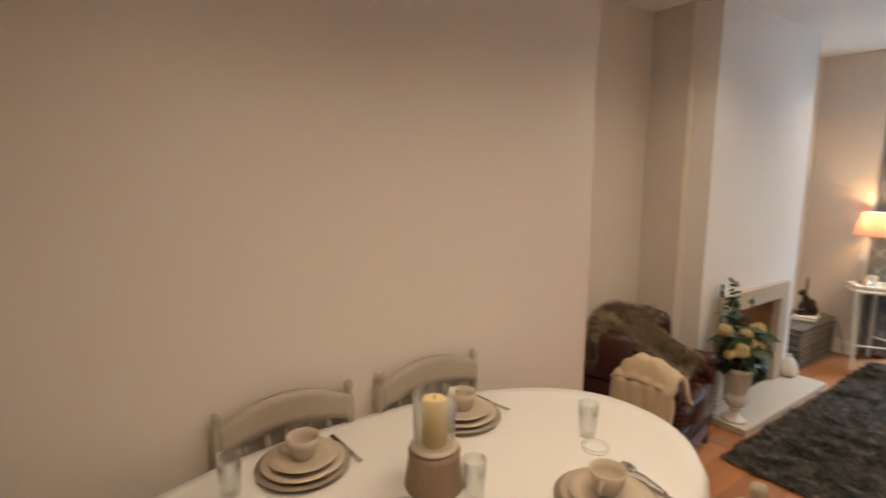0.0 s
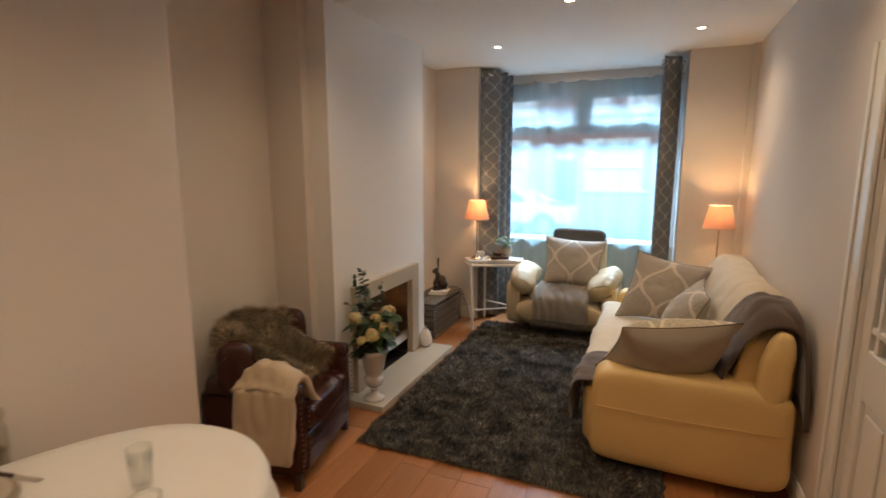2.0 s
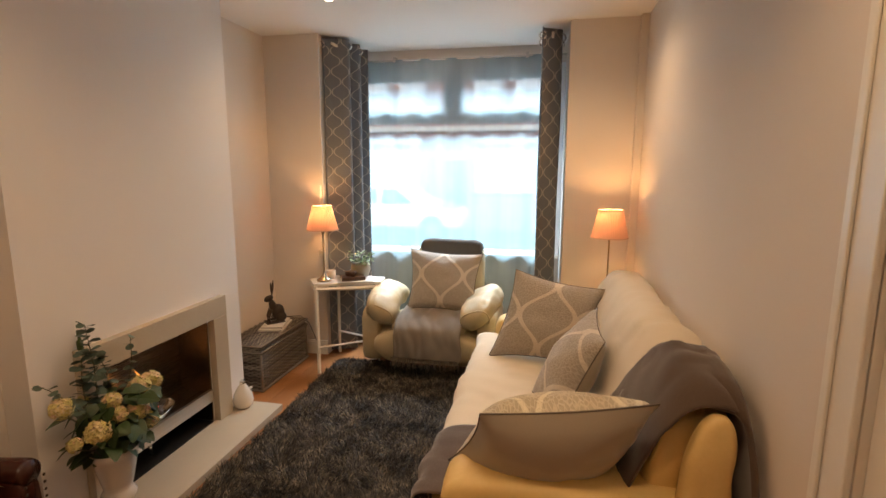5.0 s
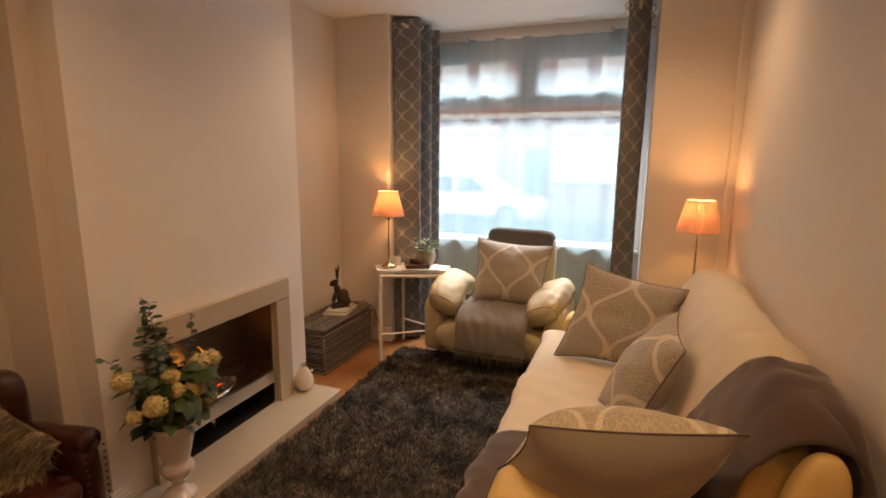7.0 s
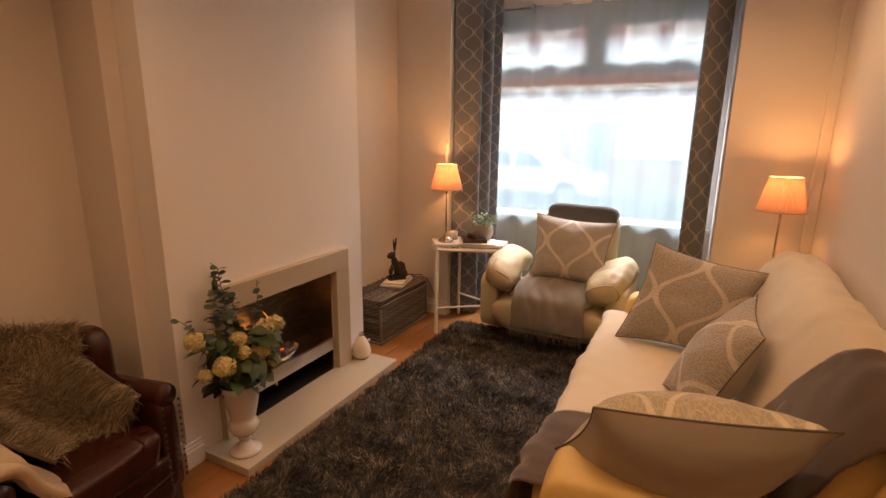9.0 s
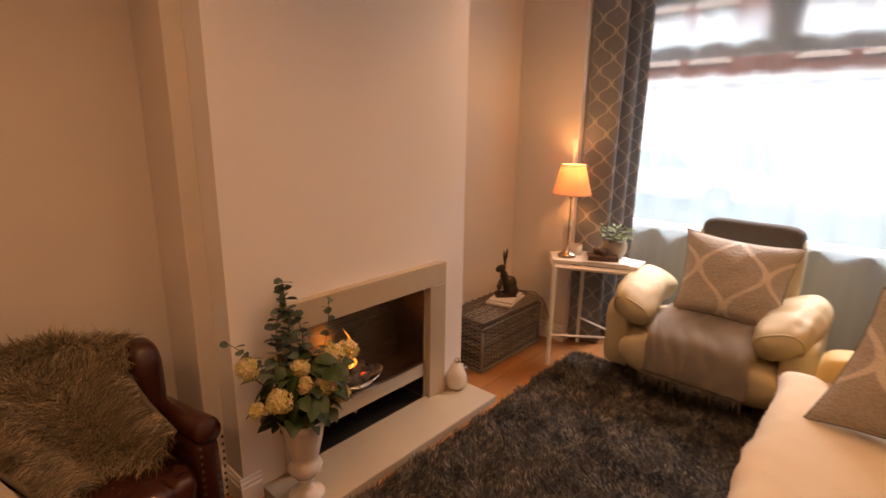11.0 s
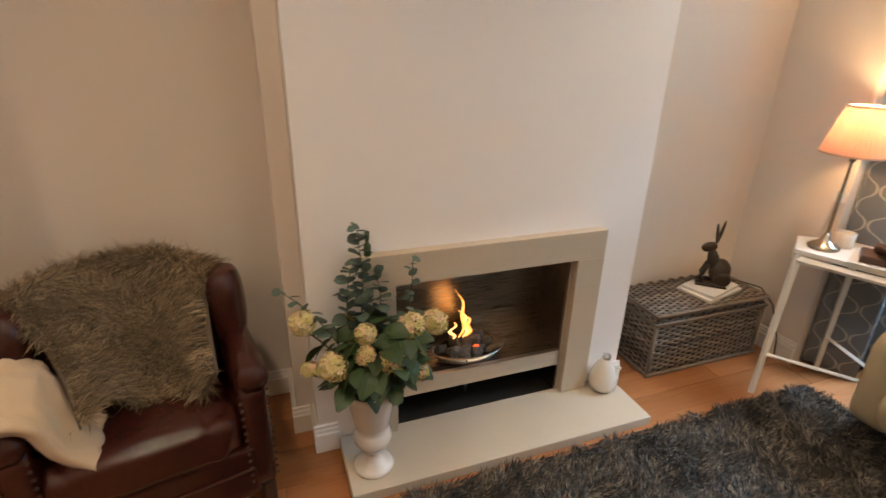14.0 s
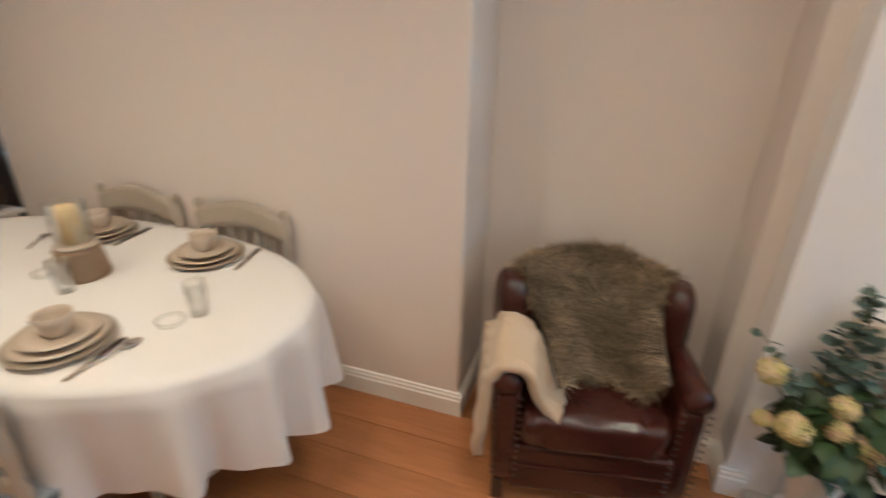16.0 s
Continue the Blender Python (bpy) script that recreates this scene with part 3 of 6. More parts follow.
for x in (-0.85, 0.85):
    for y in (-0.35, 0.38):
        part("foot", lathe([(0.025, 0.0), (0.03, 0.09)], 14, at=(x, y, 0)), M_DARKWOOD, sofa)
SOFA_LINE = [(0.560, 0.20), (0.585, 0.36), (0.545, 0.478), (0.34, 0.490), (0.02, 0.482), (-0.09, 0.520), (-0.160, 0.66), (-0.215, 0.83), (-0.295, 0.965), (-0.395, 0.990), (-0.490, 0.930), (-0.522, 0.62)]


def sofa_throw(name, x0, x1, material, label, start=0.0, end=1.0, lift=0.004, spread=(0, 0), ruck=0.010, bulge=0.0, droop=0.0):
    def fn(u, v):
        k = v * v * (3 - 2 * v)
        x = (x0 + spread[0] * k) * (1 - u) + (x1 + spread[1] * k) * u + 0.012 * math.sin(v * 14) + bulge * u * math.sin(math.pi * min(1.0, v * 1.15)) ** 2
        s = start + (end - start) * (0.02 + 0.96 * v + 0.012 * math.sin(u * 9))
        y, z = along(SOFA_LINE, min(max(s, 0), 1))
        w = ruck * noise.noise(Vector((x * 3.5, y * 5, z * 5))) + ruck * 0.6 * noise.noise(Vector((x * 11, y * 7, z * 7 + 3)))
        w += ruck * 0.7 * max(0.0, math.sin(x * 7 + z * 9 - y * 6 + 2 * noise.noise(Vector((x * 2, y * 2, z * 2))))) ** 4
        ny, nz = (y + 0.15), (z - 0.3)
        k = math.hypot(ny, nz)
        out = lift + abs(w)
        z -= droop * (1 - u) ** 4 * min(1.0, max(0.0, (v - 0.4) * 4))
        return (SX + x, min(max(SY + y + out * ny / k, YR + 0.016), 1), z + out * nz / k)
    ob = tagged(mesh_object(name, sheet(fn, 44, 64, x1 - x0, 1.9, thick=0.006), material, smooth=True), label, "throw")
    return ob


sofa_throw("sofa_throw", -0.72, 0.86, M_COTTON, "rumpled cream cotton throw spread over the sofa seat and back", 0.03, 0.97, ruck=0.032)
sofa_throw("sofa_blanket", -0.97, -0.54, M_BROWNTHROW, "brown fleece blanket draped over the sofa", 0.0, 1.0, 0.024, (0.0, -0.14), ruck=0.028, bulge=0.22, droop=0.10)


def fold_fn(u, v):
    """The end of the fleece that hangs over the end of the sofa back."""
    y, z = along([(-0.10, 0.54), (-0.20, 0.80), (-0.29, 0.985), (-0.40, 1.015), (-0.495, 0.96), (-0.522, 0.55)], v)
    x = -1.02 + 0.34 * u + 0.05 * math.sin(v * 5) + 0.16 * (1 - v) ** 2
    return (SX + x, max(SY + y, YR + 0.014), z + 0.010 * noise.noise(Vector((u * 4, v * 5, 1))) + (-0.10 * (1 - u) ** 6))


tagged(mesh_object("sofa_blanket_fold", sheet(fold_fn, 20, 36, 0.3, 1.0, thick=0.02), M_BROWNTHROW, smooth=True), "brown fleece blanket end hanging over the sofa back", "throw")

cushion("scatter_cushion", (4.71, 0.28, 0.495), (4.66, -0.26, 0.495), (4.94, -0.435, 0.905), (4.91, 0.135, 1.02), 0.22, M_CUSHION, M_GREYBACK, "large beige trellis cushion propped on the sofa")
cushion("scatter_cushion", (4.24, 0.0, 0.495), (3.84, -0.115, 0.505), (4.01, -0.325, 0.875), (4.43, -0.33, 0.925), 0.23, M_CUSHION, M_GREYBACK, "beige trellis cushion leaning on the sofa back")
cushion("scatter_cushion", (3.62, -0.34, 0.50), (3.50, 0.31, 0.52), (3.265, 0.16, 0.85), (3.26, -0.40, 0.945), 0.29, M_CUSHION2, M_GREYBACK, "cushion tipped over the sofa arm, grey back showing")

# ---- recliner armchair ----
AX, AY = 5.75, 0.85


def arm_pad(run, width, thick, across):
    """A stuffed arm pad, gathered into creases where it bends over the front."""
    bm = pad(run, width, thick, across, seg=40, wrinkle=0.010)
    for v in bm.verts:
        k = max(0.0, min(1.0, (-0.08 - v.co.x) / 0.22))
        v.co.z += 0.007 * k * math.sin(v.co.y * 85 + v.co.x * 25 + 3 * noise.noise(v.co * 7))
    return bm


ac = thing("armchair", AX, AY, 0, 0, "padded cream leather recliner armchair with a fringed throw", "armchair")
part("base", blob(0.02, 0.0, 0.235, 0.72, 0.86, 0.31, 0.3, 0.3, wrinkle=0.01), M_PALECREAM, ac, smooth=True)
part("front_roll", blob(-0.27, 0.0, 0.255, 0.31, 0.86, 0.29, 0.75, 0.3, wrinkle=0.012), M_PALECREAM, ac, smooth=True)
part("seat", blob(-0.05, 0.0, 0.385, 0.66, 0.62, 0.18, 0.5, 0.35, wrinkle=0.01), M_PALECREAM, ac, smooth=True)
tilt = Euler((0, radians(11), 0)).to_matrix()
part("back", blob(0.27, -0.08, 0.66, 0.21, 0.60, 0.74, 0.35, 0.35, 30, 20, wrinkle=0.012, m=tilt), M_PALECREAM, ac, smooth=True)
part("headrest_cover", blob(0.325, -0.08, 0.905, 0.235, 0.56, 0.26, 0.4, 0.35, 30, 16, wrinkle=0.012, m=tilt), M_HEADREST, ac, "charcoal cloth over the headrest", True)
for s in (-1, 1):
    part("side_panel", blob(-0.02, s * 0.475, 0.315, 0.64, 0.17, 0.46, 0.35, 0.3, wrinkle=0.012), M_PALECREAM, ac, smooth=True)
    run = [along([(-0.395, s * 0.385, 0.485), (-0.31, s * 0.388, 0.525), (-0.17, s * 0.405, 0.565), (0.0, s * 0.425, 0.580), (0.15, s * 0.43, 0.565), (0.29, s * 0.42, 0.52)], i / 30) for i in range(31)]
    across = Vector((0, 1, 0.38 * s))
    pad_ob = part("arm_pad", arm_pad(run, 0.275, 0.20, across), M_PALECREAM, ac, "creased cream arm pad", True)
    front = Vector(run[2])
    turn = across.normalized()
    up = turn.cross(Vector(run[4]) - Vector(run[0])).normalized() * -1
    ring = [front + turn * 0.112 * power(math.cos(a), 0.75) + up * 0.082 * power(math.sin(a), 0.8) for a in [i * math.pi / 18 for i in range(36)]]
    part("piping", tube(ring + ring[:1], 0.006, 8), M_PALECREAM, pad_ob, smooth=True)
for x in (-0.28, 0.28):
    for s in (-1, 1):
        part("foot", lathe([(0.022, 0.0), (0.028, 0.10)], 14, at=(x, s * 0.34, 0)), M_DARKWOOD, ac)
LINE = [(0.05, 0.490), (-0.12, 0.510), (-0.30, 0.488), (-0.425, 0.41), (-0.455, 0.28), (-0.458, 0.19)]


def seat_throw(u, v):
    x, z = along(LINE, v)
    w = 0.016 * noise.noise(Vector((u * 7, v * 4, 2))) + 0.007 * math.sin(u * 21 + v * 5 + 3 * noise.noise(Vector((u * 3, v * 3, 0)))) * (0.3 + v)
    edge = 0.018 * noise.noise(Vector((v * 5, 3 if u > 0.5 else 8, 1))) * abs(2 * u - 1) ** 3
    return (x - abs(w) - 0.004, -0.29 + 0.53 * u + 0.03 * v * math.sin(u * 3) + edge, z + abs(w))


throw = thing("chair_throw", AX, AY, 0.47, 0, "grey-beige wool throw with a fringe on the armchair seat", "throw")
o = part("cloth", sheet(seat_throw, 40, 40, 0.53, 0.8, thick=0.006), M_GREYTHROW, throw, smooth=True)
o.location.z = -0.47
bm = bmesh.new()
rng = random.Random(4)
for i in range(64):
    y = -0.27 + 0.53 * i / 63
    dx, dy = rng.uniform(-0.006, 0.004), rng.uniform(-0.008, 0.008)
    tube([(-0.455, y, 0.195), (-0.458 + dx, y + dy, 0.16), (-0.455 + dx, y + dy * 1.6, 0.115 + rng.uniform(-0.012, 0.012))], 0.0032, 5, bm, 0.6)
o = part("fringe", bm, M_GREYTHROW, throw, "knotted wool fringe", True)
o.location.z = -0.47
cushion("scatter_cushion", (5.60, 1.06, 0.51), (5.60, 0.50, 0.49), (5.83, 0.46, 0.95), (5.83, 1.09, 0.98), 0.18, M_CUSHION, M_GREYBACK, "square beige trellis cushion on the armchair")

# ---- leather club chair ----
CX, CY, CR = 2.695, 2.03, 12
cc = thing("club_chair", CX, CY, 0, CR, "oxblood leather club chair with studded arms", "armchair")
bm = blob(0, -0.055, 0.37, 0.55, 0.56, 0.17, 0.4, 0.28, 96, 36, wrinkle=0.014, scale=14)
for v in bm.verts:
    k = max(0.0, min(1.0, (-0.14 - v.co.y) / 0.14))
    v.co.z += 0.0085 * k * math.sin(v.co.x * 95 + 4 * noise.noise(v.co * 11)) * (0.6 + noise.noise(v.co * 19))
part("seat", bm, M_LEATHER, cc, "glossy creased leather seat cushion", True)
part("front_rail", boxed(-0.29, 0.29, -0.315, 0.0, 0.09, 0.30, bevel=0.02, seg=3), M_LEATHER, cc)
part("rail_bead", tube([(-0.28, -0.318, 0.215), (0.28, -0.318, 0.215)], 0.006, 6), M_LEATHER, cc)
for s in (-1, 1):
    a = part("arm", blob(s * 0.305, -0.02, 0.315, 0.10, 0.58, 0.46, 0.25, 0.3, 24, 18, wrinkle=0.006), M_LEATHER, cc, smooth=True)
    bm = lathe([(0.0, -0.305), (0.045, -0.30), (0.052, -0.28), (0.052, 0.22), (0.0, 0.24)], 24)
    bmesh.ops.transform(bm, matrix=pose(s * 0.315, 0, 0.545, -90, 0, 0), verts=bm.verts)
    part("arm_roll", bm, M_LEATHER, a, smooth=True)
    bm = bmesh.new()
    for i in range(26):
        f = i / 25
        x = s * (0.305 - 0.040) if f < 0.5 else s * (0.305 + 0.044)
        z = 0.16 + 0.37 * (f * 2 if f < 0.5 else (1 - f) * 2)
        blob(x, -0.316, z, 0.012, 0.008, 0.012, 1, 1, 8, 5, bm=bm)
    tagged(part("stud_trim", bm, M_BRONZE, a, "row of dark brass studs", True), kind="stuff")


def chair_back(u, v):
    a = radians(-76 + 152 * u)
    top = 0.800 - 0.045 * abs(2 * u - 1) ** 4
    z = 0.10 + (top - 0.10) * v
    r = 0.318 - 0.02 * math.sin(v * 3)
    return (r * 1.03 * math.sin(a), -0.005 + r * 0.93 * math.cos(a) + 0.05 * v * math.cos(a), z)


bm = sheet(chair_back, 40, 20, 1, 1, thick=0.085)
bmesh.ops.bevel(bm, geom=[e for e in bm.edges if len(e.link_faces) == 2 and e.calc_face_angle() > 1.0], offset=0.03, segments=3, profile=0.5, affect="EDGES")
part("backrest", bm, M_LEATHER, cc, "curved leather barrel back", True)
for s in (-1, 1):
    wing = Matrix.Rotation(radians(-14 * s), 3, "Z")
    part("wing", blob(s * 0.312, 0.065, 0.65, 0.125, 0.20, 0.31, 0.62, 0.8, 28, 20, wrinkle=0.006, m=wing), M_LEATHER, cc, "plump rolled leather wing", True)
for x, y in ((-0.32, -0.27), (0.32, -0.27), (-0.26, 0.28), (0.26, 0.28)):
    part("leg", boxed(x - 0.022, x + 0.022, y - 0.022, y + 0.022, 0, 0.10, bevel=0.006), M_DARKWOOD, cc)


def skin(u, v):
    """The hide's surface over the chair back, in the chair's own axes."""
    a = radians(-74 + 142 * u)
    r = 0.258
    top = 0.815 - 0.03 * abs(2 * u - 1) ** 3
    if v < 0.82:
        f = v / 0.82
        edge = 0.06 * math.sin(u * 7) + 0.10 * abs(2 * u - 1) ** 2
        z = 0.458 + edge * (1 - f) + (top - 0.455) * f
        y = -0.03 + (r * 0.93 + 0.02 * f) * math.cos(a) - 0.33 * (1 - f) ** 2
        return Vector((r * 1.05 * math.sin(a) * (0.68 + 0.34 * f) + 0.04 * (1 - f), y, z))
    f = (v - 0.82) / 0.18
    return Vector(((r + 0.08 * f) * 1.05 * math.sin(a), -0.01 + (r + 0.10 * f) * 0.93 * math.cos(a), top + 0.03 * math.sin(f * 3.1) - 0.10 * f * f))


def tufts(name, count, root, length, width, down, material, seed, parent=None, label="", spread=0.6):
    """Many thin bent blades, as one mesh; root(rng) gives a point and its normal."""
    rng = np.random.default_rng(seed)
    v = np.zeros((count, 5, 3))
    for i in range(count):
        p, n, d = root(rng)
        side = rng.normal(size=3)
        side -= n * side.dot(n)
        side /= np.linalg.norm(side) + 1e-9
        ln = length * rng.uniform(0.6, 1.25)
        lean_way = n + spread * rng.normal(size=3) + d
        lean_way /= np.linalg.norm(lean_way)
        mid = p + lean_way * ln * 0.55
        bend = lean_way + np.array(down) * 0.8 + 0.3 * rng.normal(size=3)
        bend /= np.linalg.norm(bend)
        w = width * rng.uniform(0.7, 1.3)
        v[i] = p - side * w, p + side * w, mid + side * w * 0.9, mid - side * w * 0.9, mid + bend * ln * 0.5
    base = np.arange(count)[:, None] * 5
    quads = (base + np.array([[0, 1, 2, 3]])).tolist()
    tris = (base + np.array([[3, 2, 4]])).tolist()
    me = bpy.data.meshes.new(name)
    me.from_pydata(v.reshape(-1, 3).tolist(), [], quads + tris)
    me.materials.append(material)
    ob = new(name, me)
    ob.parent = parent
    return tagged(ob, label, kind="stuff")


def strand_material(name, a, b, c, rough=0.85, patch=2.2):
    m = bpy.data.materials.new(name)
    m.use_nodes = True
    p = m.node_tree.nodes["Principled BSDF"]
    g = m.node_tree.nodes.new("ShaderNodeNewGeometry")
    n = ramp(m, noise_tex(m, patch, 4, 0.6), 0.35, 0.68)
    col = mix_color(m, g.outputs["Random Per Island"], a, b)
    col = mix_color(m, math_node(m, "MULTIPLY", math_node(m, "POWER", g.outputs["Random Per Island"], 2.2), n), col, c)
    link(m, col, p.inputs["Base Color"])
    p.inputs["Roughness"].default_value = rough
    p.inputs["Sheen Weight"].default_value = 0.06
    return m


M_FLEECE = strand_material("sheepskin_wool", (0.055, 0.042, 0.028), (0.34, 0.255, 0.155), (0.80, 0.62, 0.38), patch=7)
M_HIDE = surface("sheepskin_hide", (0.12, 0.09, 0.06), rough=0.95)
hide = thing("sheepskin", CX, CY, 0.46, CR, "shaggy grey-brown sheepskin hung over the leather chair", "sheepskin")
o = part("hide", sheet(skin, 30, 30, 0.6, 0.6, thick=0.012), M_HIDE, hide, smooth=True)
o.location.z = -0.46


def skin_root(rng):
    u, w = rng.uniform(0, 1), rng.uniform(0, 1)
    u = 0.5 + (u - 0.5) * (1 + 0.04 * math.sin(w * 20))
    p, a, b = skin(u, w), skin(min(u + 0.02, 1.02), w), skin(u, min(w + 0.02, 1.0))
    n = (a - p).cross(b - p)
    n = n.normalized() if n.length > 0 else Vector((0, -1, 0))
    if n.dot(Vector((-p.x * 0.4, -1.0, 0.5 if w < 0.8 else 2.5))) < 0:
        n = -n
    swirl = Vector((math.sin(u * 9 + w * 7), 0, -0.6 + 0.5 * math.sin(u * 13))) * 0.8
    return np.array(p), np.array(n), np.array(swirl)


o = tufts("fleece", 36000, skin_root, 0.066, 0.0014, (0, 0, -0.7), M_FLEECE, 3, hide, "long matted grey-brown wool", spread=0.34)
o.location.z = -0.46


def arm_throw(u, v):
    x, z = along([(-0.125, 0.43), (-0.185, 0.50), (-0.240, 0.605), (-0.315, 0.640), (-0.385, 0.600), (-0.405, 0.42), (-0.415, 0.20)], v)
    y = -0.30 + 0.33 * u + 0.05 * (v - 0.5)
    w = 0.022 * noise.noise(Vector((u * 4, v * 5, 5))) + 0.006 * math.sin(u * 9 + v * 6)
    return (x - abs(w) * (1 if v > 0.5 else -1), y, z + abs(w) * 0.9 + (0.05 * math.sin(u * 3.1) if v < 0.45 else 0.0))


o = thing("arm_throw", CX, CY, 0.2, CR, "soft beige wool throw folded over the leather chair arm", "throw")
p = part("cloth", sheet(arm_throw, 30, 40, 0.35, 0.8, thick=0.034), M_BEIGETHROW, o, smooth=True)
p.location.z = -0.212


def throw_fold(u, v):
    x, y, z = arm_throw(0.06 + 0.86 * u, 0.02 + 0.52 * v)
    puff = 0.030 * math.sin(math.pi * min(1, max(0, u))) ** 0.6 + 0.012 * noise.noise(Vector((u * 5, v * 6, 9)))
    return (x + puff * (0.8 if v < 0.55 else 0.1), y - 0.02 + 0.05 * v, z + puff * 0.8 - 0.035 * (1 - v) ** 2)


p = part("folded_end", sheet(throw_fold, 30, 34, 0.3, 0.45, thick=0.030), M_BEIGETHROW, o, "upper fold of the soft throw", True)
p.location.z = -0.212

# ---- curtains ----


def curtain(name, x0, x1, y0, y1, waves, amp, z0, z1, material, label, category="curtain", phase=0.0, width=1.2, across=True, flare=0.06):
    def fn(u, v):
        s = u * waves * 2 * math.pi + phase
        k = 1 + flare * (1 - v) * 0.6
        wob = 0.012 * noise.noise(Vector((u * 6, v * 2, 7)))
        a = amp * math.sin(s) * k + wob
        x, y = x0 + (x1 - x0) * u, y0 + (y1 - y0) * u
        return (x, y + a, z0 + (z1 - z0) * v) if across else (x + a, y, z0 + (z1 - z0) * v)
    return fn, width


def eyelet_curtain(x0, x1, y0, y1, waves, amp, label, phase):
    c = thing("curtain", (x0 + x1) / 2, (y0 + y1) / 2, 0.02, 0, label, "curtain", "bay window curtains")
    fn, w = curtain("", x0 - c.location.x, x1 - c.location.x, y0 - c.location.y, y1 - c.location.y, waves, amp, 0.0, 2.715, M_CURTAIN, "", phase=phase)
    part("drape", sheet(fn, int(waves * 20), 40, waves * 0.42, 2.7, thick=0.004), M_CURTAIN, c, "grey cloth with a pale trellis pattern", True)
    for i in range(int(waves * 2)):
        u = (i + 0.5 - phase / math.pi) / (waves * 2)
        if 0 < u < 1:
            px, py, pz = fn(u, 0.982)
            bm = bmesh.new()
            tube([(px + 0.005 * 0, py + 0.026 * math.cos(t), pz - 0.01 + 0.026 * math.sin(t)) for t in np.linspace(0, 2 * math.pi, 19)], 0.006, 6, bm)
            bmesh.ops.rotate(bm, cent=(px, py, pz), matrix=Matrix.Rotation(radians(20), 3, "Z"), verts=bm.verts)
            bmesh.ops.translate(bm, vec=(-0.006, 0, 0), verts=bm.verts)
            part("eyelet", bm, M_CHROME, c, "chrome ring", True)
    return c


eyelet_curtain(5.775, 6.27, 1.735, 1.700, 2.5, 0.098, "full-length grey trellis curtain gathered beside the bay", 1.3)
eyelet_curtain(5.80, 6.24, -0.055, -0.040, 2.0, 0.080, "full-length grey trellis curtain gathered near the lamp", 1.2)
for y in (1.72, -0.05):
    tagged(mesh_object("curtain_pole", tube([(XF + 0.003, y, 2.672), (6.36, y, 2.672)], 0.011, 12), M_STEEL, smooth=True), "short steel curtain pole fixed to the pier", "curtain pole")
rod = thing("curtain_rod", 6.37, 0.83, 2.65, 0, "thin steel rod carrying the sheer curtain", "curtain rod")
part("rod", tube([(0, -1.008, 0), (0, 1.008, 0)], 0.008, 10), M_STEEL, rod, smooth=True)
for y in (1.38, 0.16):
    part("bracket", boxed(-0.012, 0.078, y - 0.83 - 0.012, y - 0.83 + 0.012, -0.015, 0.03, bevel=0.003), M_STEEL, rod)


def sheer_material():
    m = bpy.data.materials.new("sheer_voile")
    m.use_nodes = True
    nt = m.node_tree
    nt.nodes.remove(nt.nodes["Principled BSDF"])
    tr = node(m, "ShaderNodeBsdfTransparent")
    df = node(m, "ShaderNodeBsdfDiffuse", Color=(0.70, 0.72, 0.73, 1))
    # Cyan here puts the bluish daylight haze into the white voile.
    tl = node(m, "ShaderNodeBsdfTranslucent", Color=(0.31, 0.52, 0.61, 1))
    a, b = nt.nodes.new("ShaderNodeMixShader"), nt.nodes.new("ShaderNodeMixShader")
    a.inputs[0].default_value = 0.72
    link(m, df.outputs[0], a.inputs[1])
    link(m, tl.outputs[0], a.inputs[2])
    weave = math_node(m, "ADD", math_node(m, "MULTIPLY", noise_tex(m, 2.6, 2, coord="UV", stretch=(2, 0.06, 1)), 0.20), 0.40)
    link(m, weave, b.inputs[0])
    link(m, tr.outputs[0], b.inputs[1])
    link(m, a.outputs[0], b.inputs[2])
    link(m, b.outputs[0], nt.nodes["Material Output"].inputs[0])
    return m


M_SHEER = sheer_material()
fn, w = curtain("", 6.372, 6.372, -0.12, 1.66, 7, 0.014, 0.03, 2.655, M_SHEER, "", across=False)


def sheer_fn(u, v):
    x, y, z = fn(u, v)
    return (x + 0.012 * noise.noise(Vector((u * 14, 3, v))), y, z)


tagged(mesh_object("sheer_curtain", sheet(sheer_fn, 240, 12, 3.0, 2.6), M_SHEER, smooth=True), "white see-through voile curtain across the bay window", "curtain")

# ---- lamps ----
M_BRASSY = surface("antique_nickel", (0.50, 0.42, 0.32), (0.36, 0.29, 0.2), 0.22, 1.0, big=8, fine=60, amount=0.5, bumps=0.03)


def shade_material():
    m = bpy.data.materials.new("pleated_shade")
    m.use_nodes = True
    nt = m.node_tree
    nt.nodes.remove(nt.nodes["Principled BSDF"])
    n = noise_tex(m, 60, 3, stretch=(1, 1, 0.2))
    col = mix_color(m, n, (0.81, 0.58, 0.47), (0.73, 0.50, 0.40))
    df, tl, mx = node(m, "ShaderNodeBsdfDiffuse"), node(m, "ShaderNodeBsdfTranslucent"), nt.nodes.new("ShaderNodeMixShader")
    link(m, col, df.inputs[0])
    link(m, col, tl.inputs[0])
    mx.inputs[0].default_value = 0.15
    link(m, df.outputs[0], mx.inputs[1])
    link(m, tl.outputs[0], mx.inputs[2])
    link(m, mx.outputs[0], nt.nodes["Material Output"].inputs[0])
    return m


M_SHADE = shade_material()
M_SHADETRIM = surface("shade_trim", (0.62, 0.46, 0.36), rough=0.85)
M_LAMPBULB = glow("warm_bulb", (1.0, 0.62, 0.26), 6.0)


